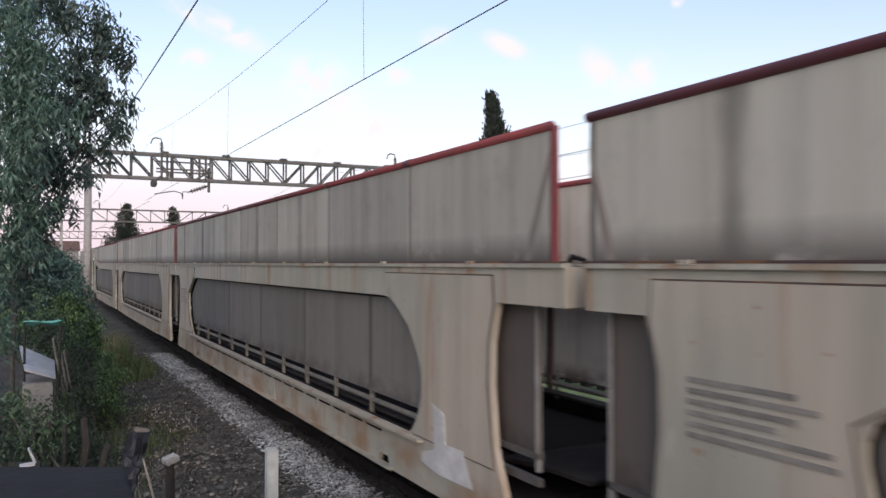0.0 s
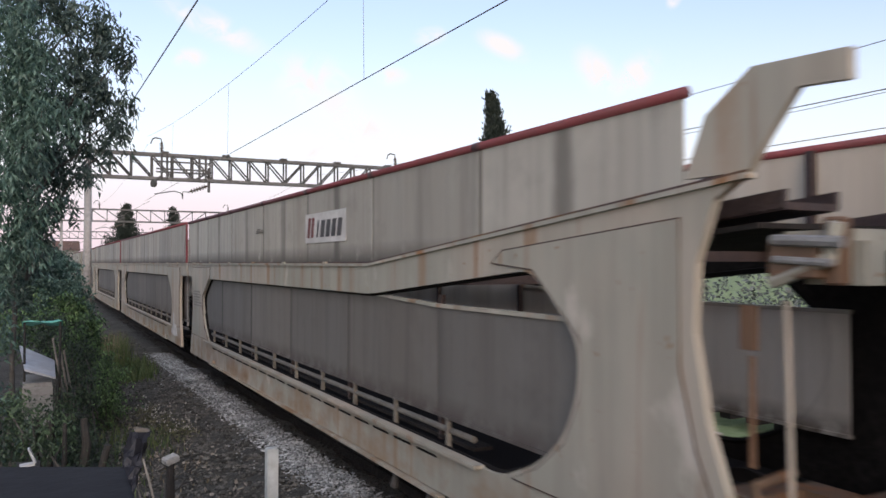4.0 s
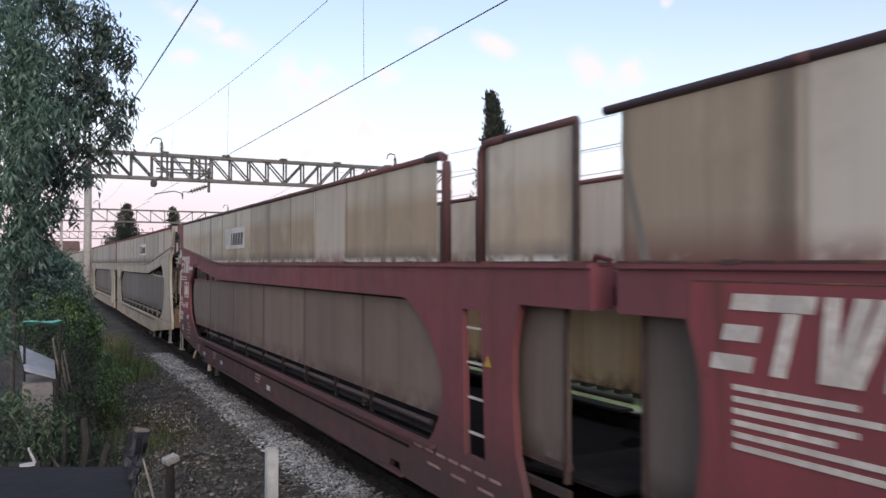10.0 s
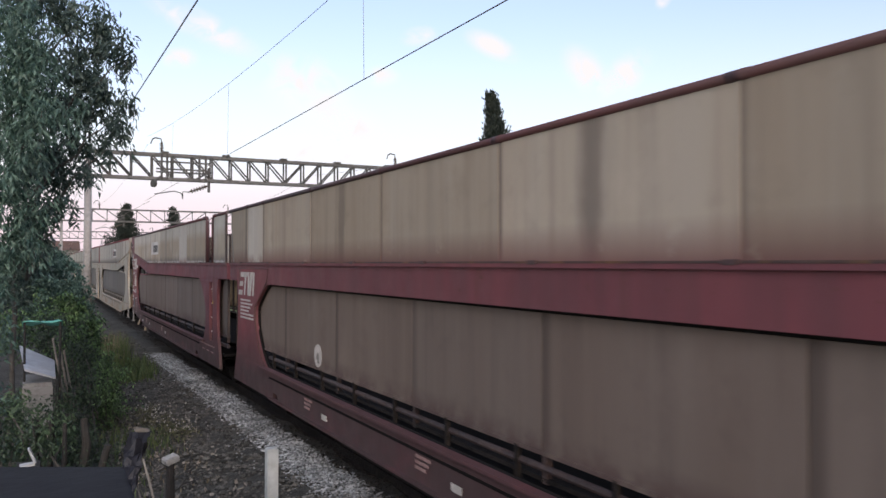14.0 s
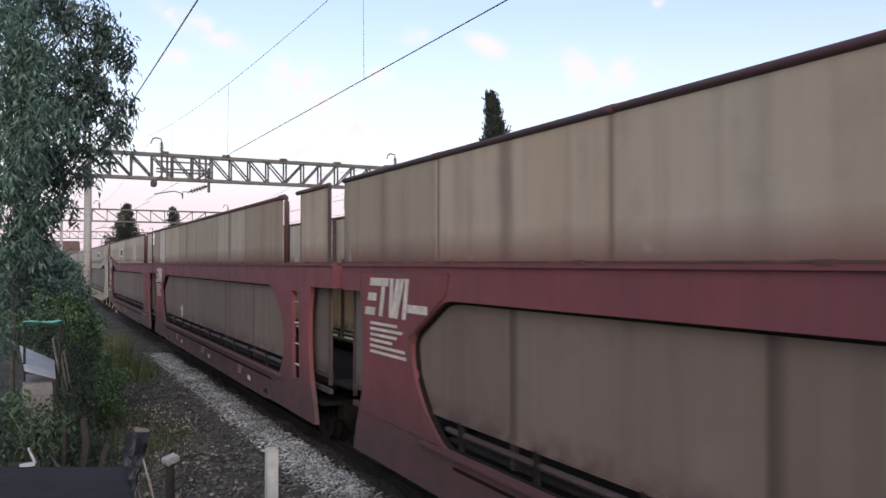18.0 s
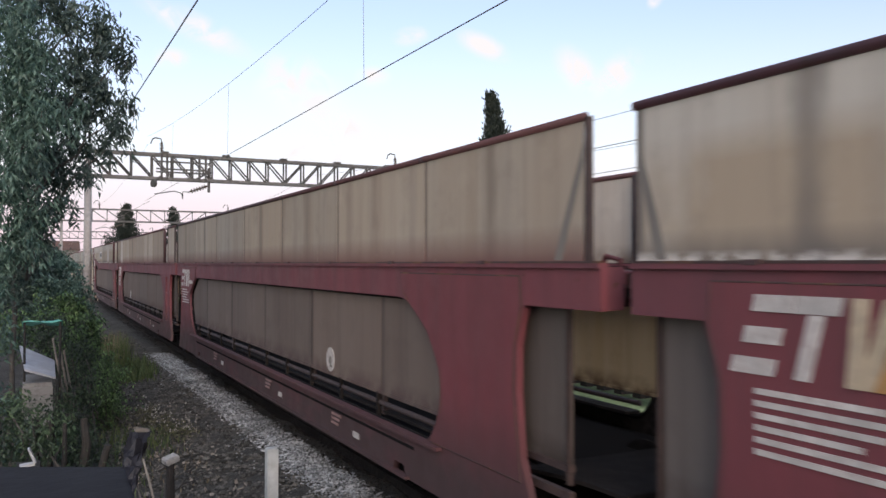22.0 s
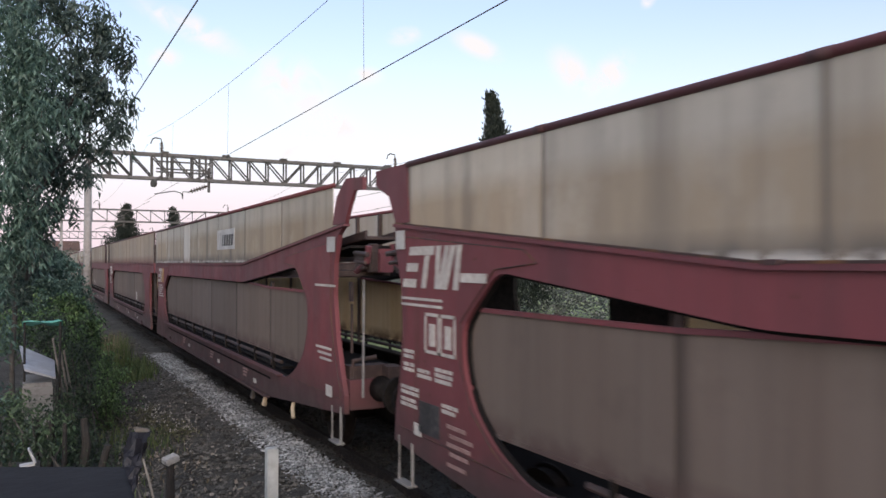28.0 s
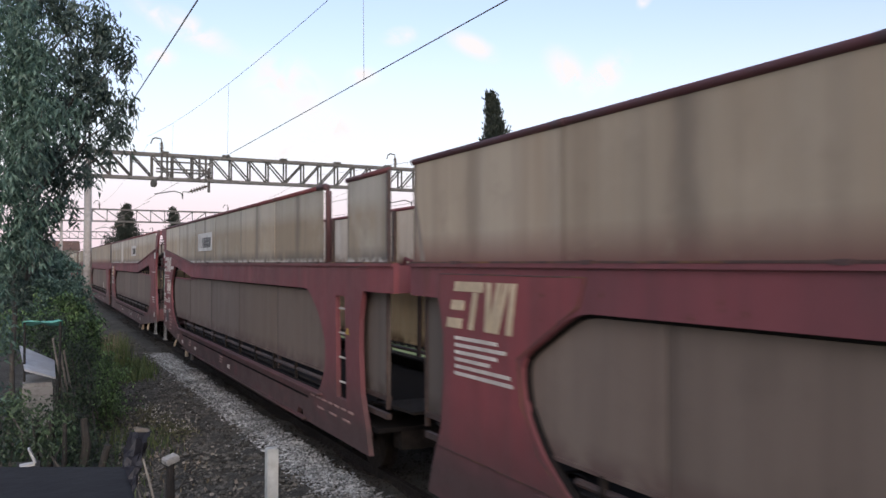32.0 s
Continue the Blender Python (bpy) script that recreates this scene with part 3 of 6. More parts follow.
def window_end(kind, ladder, trailing=False):
    if kind == "C":
        return [(KINK_R if trailing else KINK, SIGHT), (2.05, 2.55 if trailing else 2.53), (1.47, 2.06), (1.48, 1.7), (1.65, 1.36), (2.0, 1.1), (2.5, 0.9)]
    if ladder:
        return [(2.95, SIGHT), (2.5, 1.98), (2.18, 1.6), (2.2, 1.25), (2.45, 0.9)]
    if trailing:
        return [(3.12, SIGHT), (2.6, 1.95), (2.34, 1.6), (2.34, 1.25), (2.58, 0.9)]
    return [(2.72, SIGHT), (2.0, 1.86), (2.06, 1.5), (2.3, 1.18), (2.7, 0.9)]


def beam_line(front, rear, L, z_flat, z_end):
    """Side line of the upper beam along the unit, rising towards coupling ends."""
    pts = [(0, z_end), (-KINK, z_flat)] if front == "C" else [(0, z_flat)]
    return pts + ([(-(L - KINK_R), z_flat), (-L, z_end + RISE_R - RISE)] if rear == "C" else [(-L, z_flat)])


def level(front, rear, L, u, flat, end):
    if front == "C" and u < KINK:
        return end + (flat - end) * u / KINK
    if rear == "C" and u > L - KINK_R:
        end += RISE_R - RISE
        return end + (flat - end) * (L - u) / KINK_R
    return flat


def strip(bm, line, x, w, h):
    """A bar of section w by h along a line of (y, z) points."""
    for (ya, za), (yb, zb) in zip(line, line[1:]):
        vs = [bm.verts.new((x + a * w / 2, y, z + b * h / 2)) for y, z in ((ya, za), (yb, zb)) for a, b in ((-1, -1), (1, -1), (1, 1), (-1, 1))]
        for f in ((3, 2, 1, 0), (4, 5, 6, 7), (0, 1, 5, 4), (1, 2, 6, 5), (2, 3, 7, 6), (3, 0, 4, 7)):
            bm.faces.new([vs[i] for i in f])
    return bm


def marking(unit, side_x, u0, u1, z0, z1, material, label="", skew=0.0, depth=0.0):
    bm = bmesh.new()
    bm_plate(bm, [(-u0, z0), (-u1, z0), (-u1 - skew, z1), (-u0 - skew, z1)], [], side_x - 0.0165 - depth, 0.005)
    return part("marking", bm, material, unit, label)


def block_logo(unit, x, u0, u1, z0, z1, mats, tail):
    """Company mark as plain slanted blocks."""
    w, h, lean = (u1 - u0) / 4.4, z1 - z0, 0.11

    def stroke(a, b, f0, f1, tone, label="", push=0.0, depth=0.0):
        marking(unit, x, a + lean * f0, b + lean * f0, z0 + f0 * h, z0 + f1 * h, tone, label, lean * (f1 - f0) + push, depth)

    for k in range(4):
        a = u0 + k * w * 1.1
        if k == 0:
            for f0, f1, da, db in ((0.0, 0.21, -0.04, 0.0), (0.39, 0.6, 0.0, 0.0), (0.79, 1.0, 0.02, 0.03)):
                stroke(a + da, a + w * 0.95 + db, f0, f1, mats[k], "slanted block of the painted company mark")
        elif k == 1:
            stroke(a, a + w, 0.79, 1.0, mats[k])
            stroke(a + w * 0.34, a + w * 0.7, 0.0, 0.78, mats[k])
        else:
            v = 0.07 if k == 2 else -0.07
            stroke(a + w * 0.08 + v, a + w * 0.42 + v, 0.0, 1.0, mats[k], "", -v, 0.003)
            stroke(a + w * 0.58, a + w * 0.92, 0.0, 1.0, mats[k], "", -0.03 if k == 3 else 0.03)
    if tail:
        marking(unit, x, u1, u1 + 0.45, z0 + 0.18 * (z1 - z0), z0 + 0.38 * (z1 - z0), mats[3], "", 0.0)


def build_unit(L, front, rear, ladder, cream, label, extras):
    """One unit of a car-carrier wagon: y = 0 at its leading end, running back to y = -L."""
    unit = tagged(new("car_carrier_wagon"), label, "railway wagon", "car-carrier wagons of the train")
    paint = CREAM if cream else RED
    top = TOP + extras.get("lift", 0.0)
    sheet = SHEET_UP_GREY if cream else extras.get("sheet", SHEET_UP)
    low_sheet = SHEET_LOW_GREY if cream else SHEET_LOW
    outer = [(-u, z) for u, z in end_outline(front)][::-1]
    outer += [(-(L - u), z) for u, z in end_outline(rear, 0.88 if ladder else 0.92, KINK_R)]
    hole = [(-u, z) for u, z in window_end(front, False)] + [(-(L - u), z) for u, z in window_end(rear, ladder, True)][::-1]
    hole = smooth_loop(hole)
    slots = []
    if ladder:
        slots.append([(-(L - 1.80), 2.19), (-(L - 1.79), 2.2), (-(L - 1.49), 2.2), (-(L - 1.475), 2.19), (-(L - 1.405), 0.95), (-(L - 1.755), 0.95)])
    gap0, gap1 = (L - 2.33, L - 1.42) if ladder else (None, None)
    for sx in (-1, 1):
        x = sx * HALF
        bm = bmesh.new()
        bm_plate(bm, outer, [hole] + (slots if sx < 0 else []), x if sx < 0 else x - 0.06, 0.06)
        # far frame and its column plates carry the interior shade in their colour
        fr = part("side_frame", bm, paint if sx < 0 else GRIME_SHADE, unit, "" if sx < 0 else "grimy inside of the far side frame, its shade put into the colour")
        # black tube behind the long window opening, drawn as its shadow gap
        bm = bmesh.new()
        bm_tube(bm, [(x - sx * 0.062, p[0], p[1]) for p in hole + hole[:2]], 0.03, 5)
        part("window_gap_shade", bm, BLACK_SHADE, unit)
        # doubling plates over the end columns
        for kind, e, d, lad in ((front, 0.0, -1, False), (rear, -L, 1, ladder)):
            if lad:
                continue
            if kind == "C":
                inset = 0.5 if d > 0 else 0.3
                loop = [(e + d * q[0], q[1]) for q in ((2.62, 2.6), (2.45, 2.7), (inset, 2.86), (inset, 2.0), (inset - 0.12, 1.55), (0.14, 1.05), (0.12, 0.95),
                                                       (2.3, 0.93), (1.97, 1.08), (1.62, 1.34), (1.445, 1.68), (1.435, 2.08), (2.02, 2.55))]
                bm = bmesh.new()
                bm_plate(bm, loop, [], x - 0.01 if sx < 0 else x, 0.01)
                part("column_plate", bm, (CREAM if cream else RED_PLATE) if sx < 0 else GRIME_SHADE, unit)
                if sx < 0:
                    # thin dark tube painting the shadow edge round the plate
                    bm = bmesh.new()
                    bm_tube(bm, [(x - 0.005, q[0], q[1]) for q in loop + loop[:1]], 0.0075, 5)
                    part("plate_seam", bm, SEAM_SHADE, unit, "dark line drawn as the shadow edge of the plate")
                continue
            edge = ((3.2, 2.5), (3.14, LOW + 0.02), (2.58, 1.95), (2.31, 1.6), (2.31, 1.25), (2.52, 0.93)) if d > 0 else None
            loop = [(e + d * q[0], q[1]) for q in ((0.98, 2.5), *edge, (0.96, 0.93), (1.0, 1.12), (1.07, 1.6), (1.06, 1.95), (0.96, LOW - 0.02))] if edge else [(e + d * q[0], q[1]) for q in ((0.66, 2.5), (2.82, 2.5), (2.74, LOW + 0.02), (1.97, 1.86), (2.03, 1.5), (2.26, 1.16), (2.62, 0.93), (0.62, 0.93), (0.69, 1.12), (0.75, 1.6), (0.74, 1.95), (0.64, LOW - 0.02))]
            bm = bmesh.new()
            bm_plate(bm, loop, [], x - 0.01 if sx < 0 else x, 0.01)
            part("column_plate", bm, (CREAM if cream else RED_PLATE) if sx < 0 else GRIME_SHADE, unit)
            if sx < 0:
                # same drawn shadow edge for this plate
                bm = bmesh.new()
                bm_tube(bm, [(x - 0.005, q[0], q[1]) for q in loop + loop[:1]], 0.0075, 5)
                part("plate_seam", bm, SEAM_SHADE, unit, "dark line drawn as the shadow edge of the plate")
        for kind, e, d in ((front, 0.0, -1), (rear, -L, 1)):
            if kind == "J":
                bm = bmesh.new()
                bm_box(bm, (x - sx * 0.13, e + d * 0.016, (UP + LOW) / 2 - 0.01), (0.14, 0.03, UP - LOW - 0.03))
                part("beam_end", bm, paint, unit)
        if rear == "J" and not ladder:
            bm = bmesh.new()
            bm_box(bm, (x - sx * 0.03, -L + 0.16, (UP + top) / 2), (0.05, 0.03, top - UP + 0.04))
            part("end_post", bm, RAIL_RED if cream else DARK_STEEL, unit, "upright at the end of the side sheets")
        # flanges of the upper beam and of the sill
        for zf, ze, n in ((UP - 0.02, RISE - 0.02, "beam_flange"), ):
            part(n, strip(bmesh.new(), beam_line(front, rear, L, zf, ze), x - sx * 0.02, 0.09, 0.03), paint, unit)
            if sx < 0:
                part("foot_seam", strip(bmesh.new(), beam_line(front, rear, L, UP + 0.006, RISE + 0.006), x + 0.004, 0.014, 0.016), SEAM_SHADE, unit, "greasy brown gap under the side sheets")
        a, b = (3.4 if front == "C" else 2.9), L - (3.4 if rear == "C" else 2.9)
        part("sill_flange", strip(bmesh.new(), [(-a + 0.6, 0.9), (-b - 0.6, 0.9)], x + sx * 0.015, 0.1, 0.03), paint, unit)
        part("sill_flange", strip(bmesh.new(), [(-a - 0.1, 0.47), (-b + 0.1, 0.47)], x + sx * 0.012, 0.08, 0.025), paint, unit)
        if cream:
            bm = bmesh.new()
            bm_box(bm, (0, 0, 0), (0.006, 0.42, 0.022))
            slot = to_mesh("drain_slot", bm, BLACK_SHADE)
            y = -a - 0.2
            while y > -b + 0.3 and sx < 0:
                o = part("drain_slot", slot, None, unit, "dark drain slot in the sill")
                o.location = (x + sx * 0.002, y - 0.22, 0.81)
                y -= 0.56
        else:
            part("sill_groove", strip(bmesh.new(), [(-a, 0.78), (-b, 0.78)], x + sx * 0.002, 0.006, 0.03), BLACK_SHADE, unit)
        # feet of the upper sheets along the beam
        if sx < 0:
            bm = bmesh.new()
            bm_box(bm, (0, 0, 0), (0.03, 0.1, 0.03))
            clip = to_mesh("sheet_clip", bm, paint)
            for k in range(int(L / 1.9)):
                u = 0.95 + 1.9 * k
                if (front == "C" and u < KINK) or (rear == "C" and u > L - KINK_R):
                    continue
                o = part("sheet_clip", clip, None, unit)
                o.location = (x - 0.014, -u, UP + 0.005)
        # lower side sheets, set back behind the frame
        u0, u1 = (1.3 if front == "C" else 1.2), L - (1.3 if rear == "C" else 1.4)
        xp = x - sx * 0.085
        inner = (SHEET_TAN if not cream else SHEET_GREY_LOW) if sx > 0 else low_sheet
        runs = [(u0, u1)] if not ladder else [(u0, L - 2.12)]
        for kind, r0, r1 in ((front, 0.10, 1.0), (rear, L - (1.28 if ladder else 1.36), L - (0.42 if ladder else 0.5))):
            if kind == "J":
                bm = bmesh.new()
                bm_box(bm, (0, -(r1 - r0) / 2, 1.76), (0.014, r1 - r0, 1.24))
                o = part("end_panel", bm, SHEET_END if sx < 0 else inner, unit)
                o.location = (xp - sx * 0.05, -r0, 0)
                for e_ in (0.02, r1 - r0 - 0.02):
                    bm = bmesh.new()
                    bm_box(bm, (0, 0, 1.7), (0.05, 0.024, 1.4))
                    o = part("edge_post", bm, GALV if cream else DARK_STEEL, unit)
                    o.location = (xp - sx * 0.045, -r0 - e_, 0)
                bm = bmesh.new()
                bm_box(bm, (0, -(r1 - r0) / 2, 1.12), (0.06, r1 - r0, 0.05))
                bm_box(bm, (0, -(r1 - r0) / 2, 0.92), (0.05, r1 - r0, 0.06))
                o = part("foot_rail", bm, DULL_PIPE if cream else DARK_STEEL, unit, "rail under the end sheet")
                o.location = (xp - sx * 0.05, -r0, 0)
        for r0, r1 in runs:
            n = max(1, round((r1 - r0) / 2.45))
            w = (r1 - r0) / n
            for k in range(n):
                uk = r0 + k * w
                # the sheets step down below the rising beam ends
                t0 = t1 = PAN1
                if front == "C" and uk < KINK:
                    t0, t1 = 2.19, (2.19 if uk + w < KINK else PAN1 - 0.06)
                if rear == "C" and uk + w > L - KINK_R:
                    t0, t1 = (2.19 if uk > L - KINK_R else PAN1 - 0.06), 2.19
                bm = bmesh.new()
                bm_plate(bm, [(-0.006, PAN0), (-w + 0.006, PAN0), (-w + 0.006, t1), (-0.006, t0)], [], -0.006, 0.012)
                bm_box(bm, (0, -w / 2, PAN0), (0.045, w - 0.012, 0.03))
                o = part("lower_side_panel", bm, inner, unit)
                o.location = (xp, -uk, 0)
                bm = bmesh.new()
                bm_box(bm, (0, 0, 1.62), (0.05, 0.06, 1.36))
                o = part("panel_post", bm, DARK_STEEL, unit)
                o.location = (xp + (-sx) * 0.04, -uk, 0)
                if min(t0, t1) < 2.25:
                    o = part("panel_cap", strip(bmesh.new(), [(0, t0 + 0.01), (-w, t1 + 0.01)], 0, 0.05, 0.035), paint, unit)
                    o.location = (xp, -uk, 0)
        # rails and stanchions between sill and sheets
        bm = bmesh.new()
        bm_tube(bm, [(x - sx * 0.10, -a + 0.3, 1.06), (x - sx * 0.10, -b - 0.3, 1.06)], 0.03, 8)
        part("guard_rail", bm, WORN_PIPE if cream else DARK_STEEL, unit)
        bm = bmesh.new()
        bm_box(bm, (0, 0, 1.03), (0.04, 0.045, 0.3))
        st = to_mesh("stanchion", bm, WORN_PIPE if cream else GRIME_SHADE)
        for k in range(int((b - a) / 1.2) + 1):
            o = part("stanchion", st, None, unit)
            o.location = (x - sx * 0.08, -(a + 1.2 * k), 0)
        bm = bmesh.new()
        strip(bm, [(-a + 0.3, 0.97), (-b - 0.3, 0.97)], x - sx * 0.2, 0.2, 0.03)
        part("wheel_guide", bm, GRIME_SHADE, unit)
        # upper side sheets
        spans = []
        s0 = 0.30 if front == "C" else 0.04
        s1 = L - (0.48 if rear == "C" else 0.2)
        if ladder and sx < 0:
            spans = [(s0, gap0), (gap1, s1)]
        else:
            spans = [(s0, s1)]
        xu = x - sx * 0.02
        for a0, a1 in spans:
            n = max(1, round((a1 - a0) / 2.45))
            cuts = [a0 + (a1 - a0) * k / n for k in range(n + 1)]
            fresh = [v for v in extras.get("new_sheets", ()) if a0 < v[0] and v[1] < a1 and sx < 0]
            for f0, f1 in fresh:
                cuts = sorted([v for v in cuts if not f0 - 0.1 < v < f1 + 0.1] + [f0, f1])
            for k, (c0, c1) in enumerate(zip(cuts, cuts[1:])):
                ua, ub = c0 + 0.004, c1 - 0.004
                if sx < 0 and any(abs(f0 - c0) < 0.01 for f0, _ in fresh):
                    tone = SHEET_NEW
                else:
                    tone = sheet if sx < 0 else SHEET_INNER
                heel = [(0, level(front, rear, L, ua, UP, RISE) - 0.03), (ua - ub, level(front, rear, L, ub, UP, RISE) - 0.03)]
                for bend in (KINK if front == "C" else -1, L - KINK_R if rear == "C" else -1):
                    if ua + 0.02 < bend < ub - 0.02:
                        heel.insert(1, (ua - bend, UP - 0.03))
                bm = bmesh.new()
                bm_plate(bm, heel + [(ua - ub, top), (0, top)], [], -0.006, 0.012)
                o = part("upper_side_panel", bm, tone, unit)
                o.location = (xu, -ua, 0)
                for v in (ua, (ua + ub) / 2):
                    z0 = level(front, rear, L, v, UP, RISE) - 0.06
                    bm = bmesh.new()
                    bm_box(bm, (xu - sx * 0.05, -v, (z0 + top) / 2), (0.06, 0.07, top - z0))
                    part("panel_post", bm, DARK_STEEL, unit)
                if sx < 0 and k:
                    bm = bmesh.new()
                    bm_tube(bm, [(xu, -c0 + 0.07, top + 0.02), (xu, -c0 - 0.07, top + 0.02)], 0.040 if cream else 0.034, 12)
                    part("rail_sleeve", bm, RAIL_DARK, unit, "dark sleeve on the top rail", True)
                    z0 = heel[0][1] + 0.03
                    bm = bmesh.new()
                    bm_box(bm, (xu - 0.008, -c0, (z0 + top) / 2), (0.006, 0.028, top - z0))
                    part("joint_strip", bm, sheet, unit)
            # dark curved stains at the free ends of the sheets, added as thin plates
            for kind, e, d, w in ((front, a0, 1, 0.26), (rear, a1, -1, 0.34)):
                if kind == "J" and sx < 0 and e in (s0, s1) and not (ladder and e == s1):
                    bm = bmesh.new()
                    bm_plate(bm, [(-e - d * (w - 0.09), UP + 0.02), (-e - d * w, UP + 0.02), (-e - d * w * 0.74, UP + 0.25), (-e - d * w * 0.34, UP + 0.56), (-e, UP + 0.82), (-e, UP + 0.68), (-e - d * w * 0.2, UP + 0.5), (-e - d * (w * 0.74 - 0.07), UP + 0.2)], [], xu - 0.0095, 0.003)
                    part("corner_brace", bm, CORNER_STAIN, unit, "dark curved corner stain, added as a thin plate")
            bm = bmesh.new()
            bm_tube(bm, [(xu, -a0 + (0.17 if extras.get("long_rail") and sx < 0 else 0.02), top + 0.02), (xu, -a1 - 0.02, top + 0.02)], 0.036 if cream else 0.031, 12)
            part("top_rail", bm, extras.get("rail", RAIL_RED if cream else RAIL_MID), unit, "rounded red top rail", True)
        if ladder and sx < 0:
            bm = bmesh.new()
            bm_tube(bm, [(xu, -gap0 + 0.2, top + 0.02), (xu, -gap0 - 0.08, top + 0.02), (xu, -gap0 - 0.15, top - 0.01), (xu, -gap0 - 0.19, top - 0.06), (xu, -gap0 - 0.2, top - 0.14), (xu, -gap0 - 0.2, UP)], 0.042, 10)
            part("hand_hoop", bm, RAIL_DARK, unit, "rounded dark red hand hoop", True)
            if extras.get("hoops"):
                bm = bmesh.new()
                bm_tube(bm, [(xu, -gap1 - 0.3, top + 0.02), (xu, -gap1 - 0.04, top + 0.02), (xu, -gap1 + 0.03, top - 0.01), (xu, -gap1 + 0.07, top - 0.06), (xu, -gap1 + 0.08, top - 0.14), (xu, -gap1 + 0.08, UP)], 0.036, 10)
                part("hand_hoop", bm, RAIL_DARK, unit, "rounded dark red hand hoop", True)
            bm = bmesh.new()
            bm_box(bm, (0, 0, 0), (0.02, 0.37, 0.018))
            rung = to_mesh("rung", bm, WHITE_MARK)
            for k in range(4):
                o = part("rung", rung, None, unit, "pale ladder rung")
                o.location = (x - sx * 0.05, -(L - 1.61 + 0.012 * k), 2.04 - 0.3 * k)
            for yp in (-L + 0.178,):
                bm = bmesh.new()
                bm_box(bm, (xu, yp, (UP + top) / 2), (0.04, 0.035, top - UP + 0.03))
                part("edge_post", bm, DARK_STEEL, unit)
        for kind, e, d in ((front, 0.0, -1), (rear, -L, 1)):
            if kind != "C":
                continue
            # bracket above the coupling end, and the step below
            br = [(e - d * 0.52, top + 0.03), (e + d * 0.28, top + 0.03), (e + d * 0.34, RISE), (e + d * 0.02, RISE), (e - d * 0.16, 3.3), (e - d * 0.52, top - 0.13)]
            if d > 0:
                br = [(e - 0.58, top + 0.03), (e - 0.02, top + 0.06), (e + 0.3, 3.42), (e + 0.46, RISE_R), (e + 0.0, RISE_R), (e - 0.12, 3.25), (e - 0.3, top - 0.1), (e - 0.58, top - 0.12)]
            bm = bmesh.new()
            bm_plate(bm, br, [], x if sx < 0 else x - 0.05, 0.05)
            part("end_bracket", bm, paint, unit)
            bm = bmesh.new()
            ys = e + d * 0.12
            bm_tube(bm, [(x, ys, 0.85), (x, ys, 0.4), (x, ys + d * 0.32, 0.4), (x, ys + d * 0.32, 0.82)], 0.017, 6)
            bm_box(bm, (x, ys + d * 0.16, 0.4), (0.1, 0.32, 0.02))
            part("step", bm, GALV, unit, "bent steel shunter's step")
    # decks and underframe
    for dx in (-0.86, 0.86):
        bm = bmesh.new()
        strip(bm, beam_line(front, rear, L, 2.44, 2.84), dx, 0.42, 0.04)
        for e in (-0.21, 0.21):
            strip(bm, beam_line(front, rear, L, 2.48, 2.88), dx + e, 0.03, 0.1)
        part("wheel_trough", bm, DARK_STEEL, unit, "dark steel wheel trough of the open upper deck")
    for kind, e, d in ((front, 0.0, -1), (rear, -L, 1)):
        if kind == "C":
            bm = bmesh.new()
            strip(bm, [(e, 2.8), (e + d * 1.2, 2.7)], 0, 2 * HALF - 0.14, 0.03)
            part("ramp_deck", bm, GRIME_SHADE, unit, "closed dark ramp of the upper deck end")
    bm = bmesh.new()
    bm_box(bm, (0, 0, 0), (2 * HALF - 0.2, 0.1, 0.1))
    db = to_mesh("deck_beam", bm, DARK_STEEL)
    for k in range(int(L / 1.5)):
        o = part("deck_beam", db, None, unit)
        o.location = (0, -(0.5 + 1.5 * k), level(front, rear, L, 0.5 + 1.5 * k, 2.36, 2.74))
    # lower deck coloured near black for the shade inside the wagon
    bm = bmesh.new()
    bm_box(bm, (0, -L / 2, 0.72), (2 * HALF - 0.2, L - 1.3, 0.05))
    part("lower_deck", bm, BLACK_SHADE, unit)
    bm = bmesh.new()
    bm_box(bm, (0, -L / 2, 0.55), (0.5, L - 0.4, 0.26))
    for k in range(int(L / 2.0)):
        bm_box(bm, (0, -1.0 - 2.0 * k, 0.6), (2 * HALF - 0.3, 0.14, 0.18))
    # added boxes that block sky light from passing under the wagon
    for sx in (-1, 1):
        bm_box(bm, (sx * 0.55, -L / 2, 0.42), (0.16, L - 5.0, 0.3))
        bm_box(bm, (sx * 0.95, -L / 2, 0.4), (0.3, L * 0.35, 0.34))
    part("underframe", bm, GRIME_SHADE, unit)
    for kind, e, d in ((front, 0.0, -1), (rear, -L, 1)):
        if kind != "C":
            bm = bmesh.new()
            for dx in (-0.86, 0.86):
                bm_box(bm, (dx, e + d * 0.25, 2.4), (0.44, 0.8, 0.07))
            bm_box(bm, (0, e + d * 0.3, 2.36), (2 * HALF - 0.24, 0.12, 0.14))
            part("deck_bridge", bm, GRIME_SHADE, unit, "greasy plates bridging the upper decks")
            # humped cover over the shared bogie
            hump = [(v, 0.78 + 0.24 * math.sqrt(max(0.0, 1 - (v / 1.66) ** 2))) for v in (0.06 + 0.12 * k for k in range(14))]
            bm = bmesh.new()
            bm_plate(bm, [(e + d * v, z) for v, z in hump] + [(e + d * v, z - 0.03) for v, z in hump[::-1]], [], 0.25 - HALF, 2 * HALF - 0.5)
            part("bogie_cover", bm, GRIME_SHADE, unit, "humped black cover over the shared bogie")
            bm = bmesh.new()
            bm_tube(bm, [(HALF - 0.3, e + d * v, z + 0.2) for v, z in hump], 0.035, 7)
            part("deck_rail", bm, GRIME_SHADE, unit)
